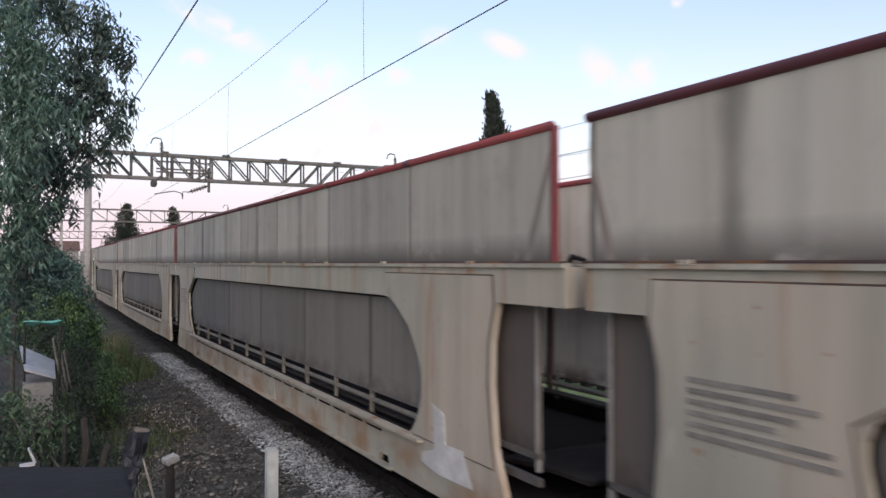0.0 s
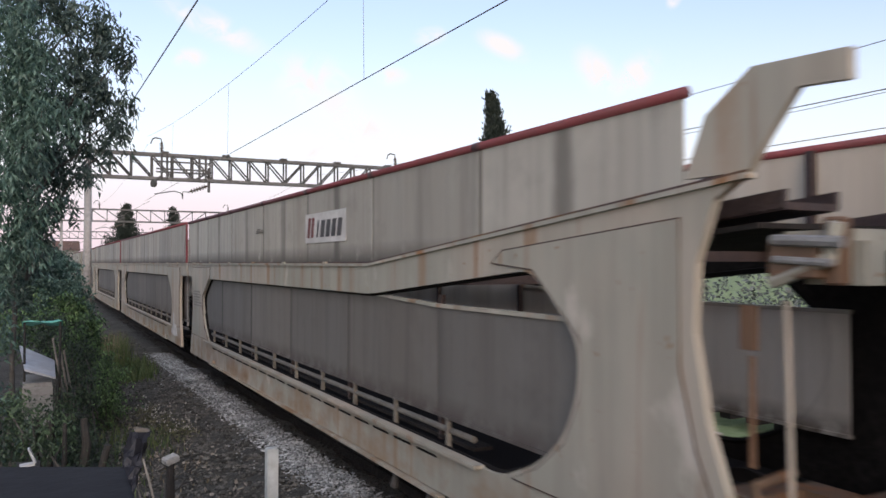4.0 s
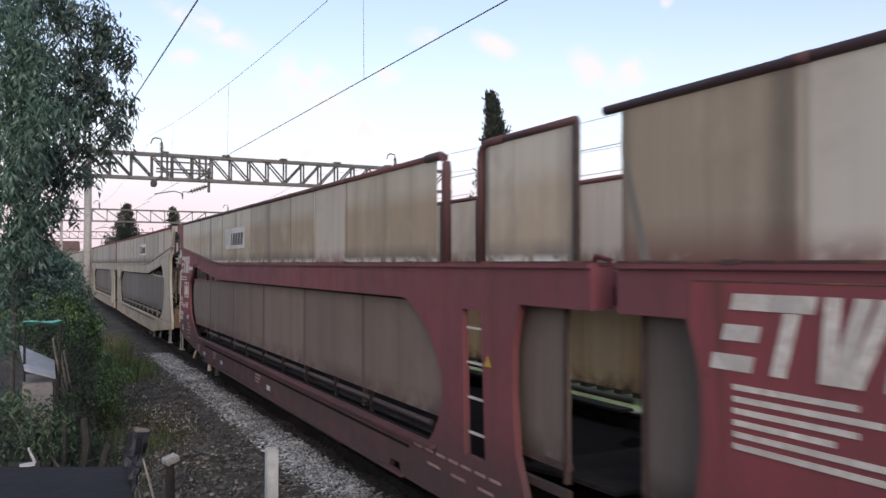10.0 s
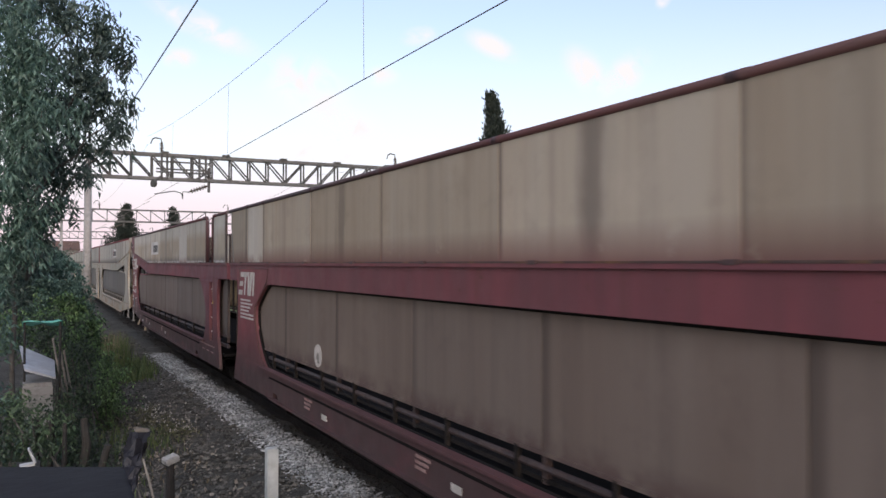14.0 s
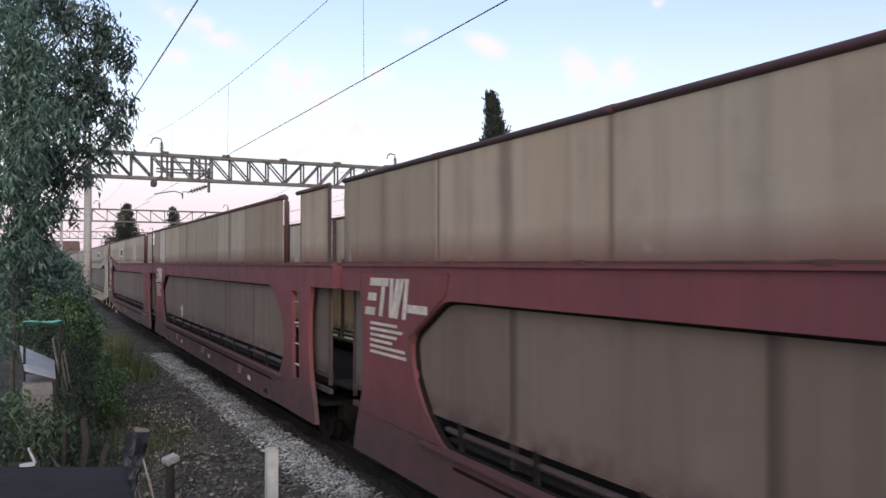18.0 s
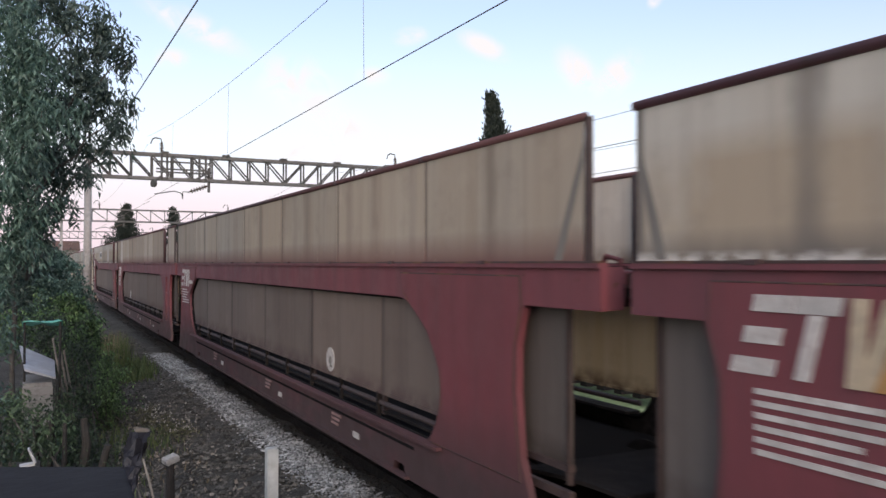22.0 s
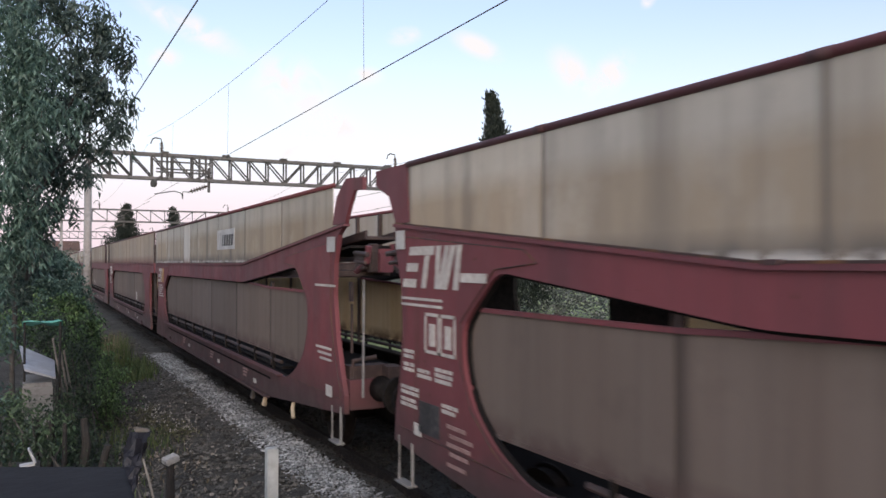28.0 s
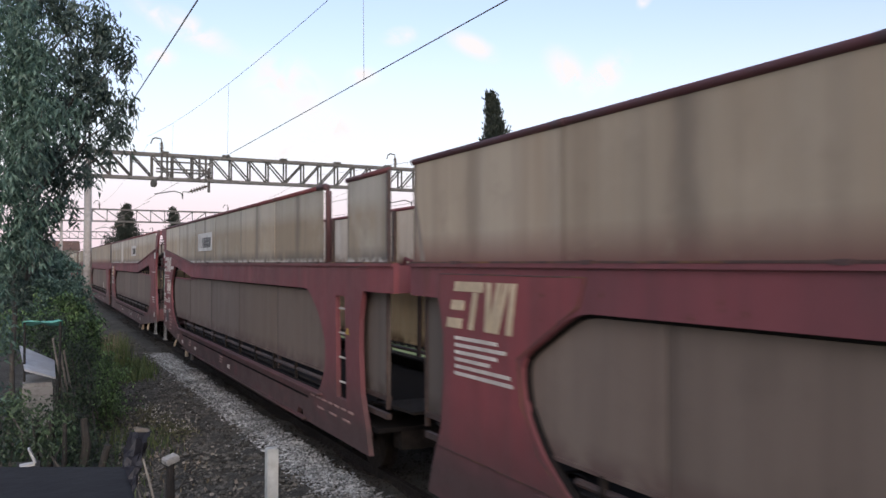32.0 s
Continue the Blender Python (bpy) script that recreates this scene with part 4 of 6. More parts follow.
            for sx in (-1, 1):
                bm = bmesh.new()
                bm_tube(bm, [(sx * 1.1, e + d * 0.1, 2.44), (sx * 1.1, e + d * 0.1, 2.62), (sx * 1.1, e + d * 0.25, 2.65), (sx * 1.1, e + d * 0.36, 2.5)], 0.022, 7)
                bm_box(bm, (sx * 0.86, e + d * 0.3, 2.5), (0.5, 0.5, 0.09))
                part("deck_stop", bm, GRIME_SHADE if cream else RAIL_MID, unit, "bent bar at the end of the upper deck")
            bm = bmesh.new()
            bm_box(bm, (0, e + d * 0.8, 0.6), (1.9, 0.25, 0.25))
            bm_box(bm, (0, e + d * 0.1, 0.62), (0.3, 0.9, 0.2))
            part("articulation", bm, GRIME_SHADE, unit)
            continue
        bm = bmesh.new()
        bm_box(bm, (0, e + d * 0.1, 1.0), (2 * HALF - 0.14, 0.2, 0.36))
        bm_box(bm, (0, e + d * 0.35, 0.86), (2 * HALF - 0.3, 0.4, 0.06))
        part("headstock", bm, RUSTY if cream else paint, unit)
        for bx in (-0.875, 0.875):
            bm = bmesh.new()
            bm_tube(bm, [(bx, e, 1.06), (bx, e - d * 0.3, 1.06)], [0.16, 0.12], 14)
            bm_tube(bm, [(bx, e - d * 0.3, 1.06), (bx, e - d * 0.58, 1.06)], 0.08, 12)
            bf = part("buffer", bm, GRIME_SHADE, unit, "greasy dark buffer", True)
            bm = bmesh.new()
            bm_disc(bm, (bx, e - d * 0.61, 1.06), (0, 1, 0), 0.23, 0.05, 20)
            part("buffer_head", bm, GRIME_SHADE, bf)
        bm = bmesh.new()
        bm_tube(bm, [(0, e, 1.04), (0, e - d * 0.4, 1.04), (0, e - d * 0.55, 0.9), (0, e - d * 0.68, 0.98)], 0.05, 8)
        part("coupling_hook", bm, GRIME_SHADE, unit)
        bm = bmesh.new()
        bm_tube(bm, [(-0.4, e, 0.9), (-0.42, e - d * 0.3, 0.55), (-0.38, e - d * 0.68, 0.45)], 0.03, 6)
        part("brake_hose", bm, BLACK_MARK, unit)
        for sx in (-1, 1):
            bm = bmesh.new()
            bm_box(bm, (sx * 0.8, e - d * 0.2, 2.72), (0.55, 0.42, 0.1))
            bm_box(bm, (sx * 1.0, e - d * 0.3, 2.6), (0.16, 0.34, 0.22))
            bm_tube(bm, [(sx * 1.2, e - d * 0.02, 2.5), (sx * 1.2, e - d * 0.36, 2.62), (sx * 1.2, e - d * 0.4, 2.8)], 0.04, 6)
            part("bridging_plate", bm, paint, unit, "folded bridging plate at deck height")
        gear = RUSTY if cream else DARK_STEEL
        bm = bmesh.new()
        bm_box(bm, (-1.12, e - d * 0.16, 2.62), (0.22, 0.3, 0.2))
        bm_box(bm, (-1.12, e - d * 0.34, 2.66), (0.1, 0.1, 0.34))
        bmesh.ops.bevel(bm, geom=list(bm.edges), offset=0.012, segments=1, affect="EDGES")
        part("latch_box", bm, gear, unit, "rusty latch box of the deck ramp")
        bm = bmesh.new()
        bm_tube(bm, [(-1.24, e - d * 0.06, 2.72), (-1.24, e - d * 0.46, 2.7)], 0.03, 8)
        bm_tube(bm, [(-1.24, e - d * 0.06, 2.62), (-1.24, e - d * 0.4, 2.6)], 0.02, 8)
        part("locking_bar", bm, GALV if cream else gear, unit, "greasy locking bar")
        bm = bmesh.new()
        bm_box(bm, (-1.0, e + d * 0.2, 1.26), (0.5, 0.22, 0.16))
        bm_box(bm, (-0.72, e + d * 0.05, 1.2), (0.2, 0.3, 0.26))
        bm_tube(bm, [(-1.2, e + d * 0.1, 1.18), (-1.2, e + d * 0.1, 1.4), (-0.9, e + d * 0.1, 1.44)], 0.03, 7)
        part("winch", bm, gear, unit, "rusty winch on the headstock")
        bm = bmesh.new()
        bm_box(bm, (-1.22, e + d * 0.12, 2.25), (0.03, 0.1, 0.24))
        bm_tube(bm, [(-1.22, e + d * 0.1, 2.1), (-1.22, e + d * 0.1, 1.5)], 0.018, 6)
        part("lever", bm, gear, unit)
        bm = bmesh.new()
        bm_tube(bm, [(-1.15, e - d * 0.1, 0.98), (-1.12, e - d * 0.04, 2.4)], 0.016, 6)
        part("handrail", bm, paint if cream else GALV, unit)
        bm = bmesh.new()
        bm_tube(bm, [(-1.3, e + d * 2.25, 0.62), (-1.34, e + d * 2.2, 0.5), (-1.36, e + d * 2.1, 0.38)], 0.027, 7)
        part("brake_handle", bm, DULL_PIPE if cream else YELLOW_MARK, unit, "hanging brake handle")
        for off, m_ in ((3.8, YELLOW_MARK), (4.6, DULL_PIPE)):
            bm = bmesh.new()
            bm_tube(bm, [(-1.28, e + d * off, 0.56), (-1.32, e + d * off, 0.44), (-1.33, e + d * (off + 0.05), 0.28)], [0.02, 0.03, 0.045], 7)
            part("valve_lever", bm, DULL_PIPE if cream else m_, unit, "hanging valve lever")
    return unit


def dress(unit, L, front, rear, cream, extras):
    """Painted marks on the camera-side frame."""
    x = -HALF
    if front == "J":
        tones = extras.get("logo")
        if tones:
            block_logo(unit, x, 0.84, 1.94, 2.03, 2.44, tones, extras.get("tail", False))
        bar = GREY_MARK if cream else WHITE_MARK
        for k, w in enumerate((0.72, 0.85, 0.72, 0.6, 0.92, 0.95)):
            marking(unit, x, 0.96, 0.96 + w, 1.93 - 0.062 * k, 1.96 - 0.062 * k, bar, "line of painted wagon data")
    else:
        tones = extras.get("logo") or [WHITE_MARK] * 4
        block_logo(unit, x, 0.28, 1.45, 2.36, 2.76, tones, True)
        marking(unit, x, 0.06, 0.27, 2.74, 2.93, GHOST_MARK, "white notice plate")
        for z in (2.24, 2.18):
            marking(unit, x, 0.2, 1.1, z, z + 0.025, WHITE_MARK)
        for u in (0.74, 1.06):
            for a, b, c, d in ((u, u + 0.3, 2.1, 2.13), (u, u + 0.3, 1.75, 1.78), (u, u + 0.03, 1.75, 2.13), (u + 0.27, u + 0.3, 1.75, 2.13)):
                marking(unit, x, a, b, c, d, WHITE_MARK)
            marking(unit, x, u + 0.1, u + 0.22, 1.82, 2.03, WHITE_MARK, "pale pictogram block")
        rng = random.Random(7)
        for u, w, z, rows in ((0.26, 0.24, 1.66, 2), (0.26, 0.24, 1.53, 2), (0.58, 0.3, 1.50, 2), (0.96, 0.34, 1.50, 3), (0.2, 0.4, 1.30, 2), (0.2, 0.36, 1.18, 2), (1.1, 0.3, 1.24, 2)):
            for r in range(rows):
                a = u
                while a < u + w - 0.03:
                    b = min(u + w, a + rng.uniform(0.05, 0.16))
                    marking(unit, x, a, b, z + 0.05 * r, z + 0.05 * r + 0.034, WHITE_MARK, "small painted data")
                    a = b + rng.uniform(0.012, 0.03)
        marking(unit, x, 0.62, 1.05, 0.98, 1.28, BLACK_MARK, "dark rectangular label holder")
        marking(unit, x, 0.5, 0.66, 0.93, 1.05, WHITE_MARK)
        for k, z in enumerate((1.12, 1.04, 0.96, 0.88, 0.78)):
            marking(unit, x, 1.2 + 0.05 * (k % 2), 1.55 + 0.04 * ((k * 3) % 4), z, z + 0.035, PINK_MARK, "washed-out pink data lines")
    if rear == "C" and not cream:
        marking(unit, x, L - 0.62, L - 0.32, 2.74, 2.93, GHOST_MARK, "white notice plate")
        marking(unit, x, L - 1.1, L - 0.3, 2.3, 2.33, WHITE_MARK)
        for k in range(3):
            marking(unit, x, L - 1.05 + 0.08 * k, L - 0.45, 1.5 - 0.07 * k, 1.53 - 0.07 * k, WHITE_MARK)
        marking(unit, x, L - 0.65, L - 0.42, 0.92, 1.06, WHITE_MARK)
    if "sign" in extras:
        u0, style = extras["sign"]
        xs = -HALF + 0.02
        plate = marking(unit, xs, u0, u0 + 1.62, 2.87, 3.265, GHOST_MARK, "white operator's plate on the upper side sheets")
        plate.name = "sign_plate"
        for k in range(6):
            h = 0.27 if k == 0 else 0.22
            tone = BLACK_MARK
            if k == 0:
                # first block: two slanted bars, bleached away on the older plates
                for off in (0.1, 0.26):
                    marking(plate, xs - 0.005, u0 + off, u0 + off + 0.1, 2.94, 2.94 + h, DULL_RED_MARK if style == "red" else FAINT_MARK, "slanted bar of the operator's mark", 0.06)
                continue
            a = u0 + 0.5 + 0.215 * (k - 1) - (0.06 if k > 1 else 0)
            marking(plate, xs - 0.005, a, a + (0.05 if k == 1 else 0.15), 2.94, 2.94 + h, tone, "slanted block of the operator's mark", 0.06)
    for u, z, w in extras.get("scrapes", ()):
        for k in range(3):
            marking(unit, -HALF + (0.018 if z > UP else 0.0705), u + 0.05 * k, u + w * (1 - 0.2 * k), z + 0.028 * k, z + 0.028 * k + 0.012, SCRAPE, "dark scrape on the sheet", 0.03)
    if "circle" in extras:
        u, z = extras["circle"]
        bm = bmesh.new()
        bm_disc(bm, (-HALF + 0.074, -u, z), (1, 0, 0), 0.155, 0.006, 28)
        disc = part("round_mark", bm, WHITE_MARK, unit, "white round sticker")
        bm = bmesh.new()
        bm_disc(bm, (-HALF + 0.071, -u, z - 0.01), (1, 0, 0), 0.055, 0.006, 20)
        bm_box(bm, (-HALF + 0.071, -u - 0.03, z - 0.08), (0.006, 0.09, 0.03))
        part("emblem", bm, GREY_MARK, disc)
    if not cream:
        for u in extras.get("labels", (5.0, 8.8, 12.2)):
            for k in range(3):
                marking(unit, x, u, u + 0.34 - 0.05 * k, 0.72 - 0.055 * k, 0.75 - 0.055 * k, PINK_MARK)
            marking(unit, x, u + 0.75, u + 0.95, 0.58, 0.65, WHITE_MARK)
    if rear == "J" and extras.get("triangle"):
        for k in range(7):
            marking(unit, x, L - 2.75 + 0.24 * k, L - 2.58 + 0.24 * k, 0.83, 0.855, PINK_MARK, "dashed line of painted data")
            if k % 2:
                marking(unit, x, L - 2.7 + 0.24 * k, L - 2.45 + 0.24 * k, 0.71, 0.735, PINK_MARK, "dashed line of painted data")
    if extras.get("patch"):
        bm = bmesh.new()
        bm_plate(bm, [(-(L - r), z) for r, z in ((2.06, 1.29), (1.83, 1.23), (1.79, 0.96), (1.48, 0.97), (1.3, 0.68), (1.96, 0.66), (2.3, 0.71), (2.28, 0.8), (2.02, 0.88))], [], x - 0.0165, 0.005)
        part("marking", bm, GHOST_MARK, unit, "pale repainted patch on the end column")
    if extras.get("triangle"):
        bm = bmesh.new()
        bm_plate(bm, [(-(L - 1.40), 1.75), (-(L - 1.29), 1.75), (-(L - 1.345), 1.84)], [], x - 0.014, 0.004)
        part("marking", bm, speckled("yellow_warning", (0.55, 0.36, 0.05), (0.4, 0.25, 0.06), 18.0, 0.6, 0.05), unit, "small yellow warning triangle")


W4 = [WHITE_MARK] * 4
PALE = [YELLOW_MARK] * 4
MIXED = [WHITE_MARK, WHITE_MARK, YELLOW_MARK, ORANGE_MARK]
CREAM_LABEL = "rust-streaked cream steel car-carrier wagon unit, grey side sheets"
RED_LABEL = "dull red steel car-carrier wagon unit, dusty side sheets"
# leading end at t = 0, length, leading end, trailing end, ladder, cream, extras
CONSIST = [
    (75.3, 17.3, "J", "C", False, True, {"sign": (10.3, "red")}),
    (56.6, 17.2, "C", "J", False, True, {"sign": (5.0, "red")}),
    (39.55, 17.3, "J", "J", False, True, {"lift": 0.03}),
    (22.05, 17.49, "J", "J", False, True, {"lift": 0.03, "patch": True}),
    (4.33, 17.24, "J", "C", False, True, {"sign": (9.55, "red"), "scrapes": ((6.75, 3.10, 0.5),), "lift": 0.015}),
    (-14.34, 17.08, "C", "J", True, False, {"lift": 0.025, "hoops": True, "rail": RAIL_DARK, "sheet": SHEET_UP_PALE, "sign": (5.48, "ghost"), "triangle": True, "labels": (2.6, 4.4, 8.0), "new_sheets": ((11.1, 12.3),)}),
    (-31.69, 17.18, "J", "J", True, False, {"lift": 0.03, "rail": RAIL_DARK, "logo": W4, "circle": (5.13, 1.35), "new_sheets": ((1.36, 2.44),), "labels": (4.8, 8.4, 12.0), "long_rail": True}),
    (-49.21, 17.7, "J", "J", False, False, {"lift": 0.03, "rail": RAIL_DARK, "logo": W4, "tail": True, "circle": (12.1, 1.36), "labels": (5.0, 9.2, 12.4)}),
    (-67.21, 17.2, "J", "C", False, False, {"lift": 0.008, "sheet": SHEET_UP_PALE, "logo": MIXED, "new_sheets": ((5.3, 6.3),), "sign": (9.56, "ghost"), "labels": (5.5, 9.0, 12.0)}),
    (-85.91, 16.74, "C", "J", True, False, {"lift": 0.024, "sheet": SHEET_UP_PALE, "sign": (5.45, "ghost"), "triangle": True, "labels": (2.6, 4.4, 8.0)}),
    (-103.07, 17.2, "J", "J", True, False, {"lift": 0.03, "logo": PALE, "labels": (4.8, 8.4, 12.0)}),
]
UNITS = []
for lead, length, fr, rr_, lad, crm, ext in CONSIST:
    u = build_unit(length, fr, rr_, lad, crm, CREAM_LABEL if crm else RED_LABEL, ext)
    if not crm or fr == "J":
        dress(u, length, fr, rr_, crm, ext)
    u.location = (TRACK_X, lead, 0)
    UNITS.append((u, lead))


def build_wheelset():
    bm = bmesh.new()
    for sx in (-1, 1):
        c = sx * 0.75
        bm_tube(bm, [(c - 0.065, 0, 0), (c + 0.065, 0, 0)], [0.42, 0.41], 24)
        bm_tube(bm, [(c - sx * 0.065 - 0.015, 0, 0), (c - sx * 0.065 + 0.015, 0, 0)], 0.45, 24)
        for k in range(5):
            a = k * 1.2566
            bm_box(bm, (c + sx * 0.07, 0.24 * math.cos(a), 0.24 * math.sin(a)), (0.02, 0.09, 0.09))
    bm_tube(bm, [(-1.0, 0, 0), (1.0, 0, 0)], 0.08, 12)
    return to_mesh("wheelset", bm, GRIME_SHADE)


WHEEL = build_wheelset()
WHEELS = []
for (u, lead), (_, length, fr, rr_, *_rest) in zip(UNITS, CONSIST):
    if lead > 45:
        continue
    for off in (1.85, length - 1.85):
        w = part("wheelset", WHEEL, None, u, "steel wheelset, worn bright treads")
        w.location = (0, -off, 0.42)
        WHEELS.append((w, off))

# distance run by the train at each whole second
RUN = (0.0, 4.2, 8.24, 12.12, 15.85, 19.46, 22.94, 26.3, 29.55, 32.67, 35.69, 38.63, 41.49, 44.3, 47.09, 49.86, 52.65,
       55.47, 58.34, 61.31, 64.42, 67.68, 71.07, 74.58, 78.23, 81.95, 85.73, 89.55, 93.44, 97.45, 101.56, 105.81, 110.21)


def run_at(t):
    """Smooth distance between the whole seconds."""
    i = min(int(t), 31)
    f = t - i
    p1, p2 = RUN[i], RUN[i + 1]
    p0 = RUN[i - 1] if i else 2 * p1 - p2
    p3 = RUN[i + 2] if i < 31 else 2 * p2 - p1
    return 0.5 * (2 * p1 + (p2 - p0) * f + (2 * p0 - 5 * p1 + 4 * p2 - p3) * f * f + (3 * p1 - p0 - 3 * p2 + p3) * f ** 3)


def motions():
    for u, lead in UNITS:
        walk(u, [(0.5 * k, pose(TRACK_X, lead + run_at(0.5 * k), 0)) for k in range(65)])
    for w, off in WHEELS:
        walk(w, [(k / 6, pose(0, -off, 0.42, -math.degrees(run_at(k / 6) / 0.42), 0, 0)) for k in range(193)])
    drift()

# ---------------------------------------------------------------- vegetation
def leaves_mesh(name, twigs, per, size, width, material, droop=0.8, seed=1, spread=0.09):
    """Lance-shaped leaves set along short bending twigs."""
    rng = np.random.RandomState(seed)
    verts, faces = [], []
    for (x, y, z, L) in twigs:
        az = rng.rand() * 6.28
        ox, oy = math.cos(az), math.sin(az)
        r = rng.rand(per, 4)
        g = rng.randn(per, 6)
        for k in range(per):
            t = (k + r[k, 0]) / per
            reach = L * (0.5 * t - 0.18 * t * t)
            p = Vector((x + ox * reach + g[k, 0] * spread * 0.4, y + oy * reach + g[k, 1] * spread * 0.4, z - L * t * t * droop + g[k, 2] * spread * 0.4))
            a = az + (r[k, 1] - 0.5) * 4.4
            d = Vector((math.cos(a) * 0.6, math.sin(a) * 0.6, -droop + 0.8 * (r[k, 2] - 0.45))).normalized()
            s = d.cross(Vector(g[k, 3:6])).normalized()
            l = size * (0.6 + 0.8 * r[k, 3])
            w = width * (0.75 + 0.5 * r[k, 0])
            n = d.cross(s) * l * 0.12
            o = len(verts)
            verts += [p, p + d * l * 0.4 + s * w + n, p + d * l - n, p + d * l * 0.4 - s * w + n]
            faces.append((o, o + 1, o + 2, o + 3))
    return raw_mesh(name, [tuple(v) for v in verts], faces, material)


def limb_mesh(bm, a, b, r0, r1, seed, bend=0.12):
    rng = np.random.RandomState(seed)
    a, b = Vector(a), Vector(b)
    n = 6
    pts = [a.lerp(b, k / n) + Vector(rng.randn(3)) * bend * (a - b).length * 0.25 * math.sin(math.pi * k / n) for k in range(n + 1)]
    bm_tube(bm, pts, [r0 + (r1 - r0) * k / n for k in range(n + 1)], 8)
    return bm


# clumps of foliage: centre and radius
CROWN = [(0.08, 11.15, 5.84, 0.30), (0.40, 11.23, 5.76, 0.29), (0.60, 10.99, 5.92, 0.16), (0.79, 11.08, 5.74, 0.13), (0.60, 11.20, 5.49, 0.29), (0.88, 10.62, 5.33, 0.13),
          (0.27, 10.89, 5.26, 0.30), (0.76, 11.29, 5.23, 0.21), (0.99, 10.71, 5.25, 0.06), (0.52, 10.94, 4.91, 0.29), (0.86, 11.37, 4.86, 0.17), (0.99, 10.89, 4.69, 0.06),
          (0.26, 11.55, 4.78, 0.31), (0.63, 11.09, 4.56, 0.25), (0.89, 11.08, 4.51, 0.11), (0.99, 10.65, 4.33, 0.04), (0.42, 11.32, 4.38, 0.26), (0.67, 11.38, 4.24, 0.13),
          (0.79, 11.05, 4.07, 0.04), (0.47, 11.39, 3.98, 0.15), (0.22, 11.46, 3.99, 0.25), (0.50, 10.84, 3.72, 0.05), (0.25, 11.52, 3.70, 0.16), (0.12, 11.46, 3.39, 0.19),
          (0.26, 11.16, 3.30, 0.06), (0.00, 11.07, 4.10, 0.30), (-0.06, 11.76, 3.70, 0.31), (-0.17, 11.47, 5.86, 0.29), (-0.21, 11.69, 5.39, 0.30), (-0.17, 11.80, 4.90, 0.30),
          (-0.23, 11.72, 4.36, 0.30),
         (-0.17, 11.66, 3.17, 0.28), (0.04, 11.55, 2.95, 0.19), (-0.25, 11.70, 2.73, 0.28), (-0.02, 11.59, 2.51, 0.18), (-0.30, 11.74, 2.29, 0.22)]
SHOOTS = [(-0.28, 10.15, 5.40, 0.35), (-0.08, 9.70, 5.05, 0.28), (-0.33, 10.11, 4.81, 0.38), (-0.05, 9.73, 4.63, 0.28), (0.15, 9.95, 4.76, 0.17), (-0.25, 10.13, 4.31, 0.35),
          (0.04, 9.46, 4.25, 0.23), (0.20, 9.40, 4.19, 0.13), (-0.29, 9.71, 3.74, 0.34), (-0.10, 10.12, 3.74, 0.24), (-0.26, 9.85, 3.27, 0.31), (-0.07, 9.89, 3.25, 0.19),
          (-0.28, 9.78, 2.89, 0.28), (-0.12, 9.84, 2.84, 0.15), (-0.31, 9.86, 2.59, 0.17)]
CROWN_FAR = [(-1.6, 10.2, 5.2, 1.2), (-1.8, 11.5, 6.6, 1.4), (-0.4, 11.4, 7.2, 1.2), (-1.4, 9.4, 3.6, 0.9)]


def sprays(clumps, density, seed, reach):
    """Twigs gathered round branch tips, with gaps between the sprays."""
    rng = np.random.RandomState(seed)
    out = []
    for x, y, z, r in clumps:
        for _ in range(max(2, int(density * r * r))):
            v = rng.randn(3)
            v *= r * (0.25 + 0.75 * rng.rand()) / np.linalg.norm(v)
            n = rng.randint(4, 9)
            for q in 0.075 * rng.randn(n, 3):
                out.append((x + v[0] + q[0], y + v[1] + q[1], z + v[2] + q[2], reach * (0.7 + 0.9 * rng.rand())))
    return out


def eucalyptus():
    t = tagged(new("eucalyptus_tree"), "leaning tree with drooping grey-green narrow leaves", "tree")
    bm = bmesh.new()
    limb_mesh(bm, (-0.33, 13.71, -0.5), (-0.31, 13.64, 2.91), 0.042, 0.034, 3, 0.03)
    limb_mesh(bm, (-0.31, 13.64, 2.91), (-0.2, 10.4, 6.6), 0.034, 0.015, 4, 0.06)
    part("trunk", bm, BARK, t, "slender grey-brown trunk", True)
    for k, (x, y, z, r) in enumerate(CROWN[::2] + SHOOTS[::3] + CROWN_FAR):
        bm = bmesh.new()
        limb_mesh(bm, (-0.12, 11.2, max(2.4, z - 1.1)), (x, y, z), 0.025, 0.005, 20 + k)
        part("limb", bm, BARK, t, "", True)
    # shaded and lit sides of the crown told apart by leaf colour
    part("crown", leaves_mesh("crown", sprays(CROWN, 92, 5, 0.17), 12, 0.11, 0.0145, SHADED_LEAF, 0.75, 6, 0.1), None, t, "grey-green leaves with the backlit side's shade in their colour")
    part("young_growth", leaves_mesh("young_growth", sprays(SHOOTS, 95, 9, 0.2), 12, 0.11, 0.0125, LEAF, 0.85, 10, 0.1), None, t, "grey-green leaves of the lit side, lighter in colour")
    part("crown", leaves_mesh("crown", sprays(CROWN_FAR, 13, 7, 0.25), 12, 0.13, 0.016, SHADED_LEAF, 0.85, 8), None, t, "grey-green leaves with the backlit side's shade in their colour")


eucalyptus()


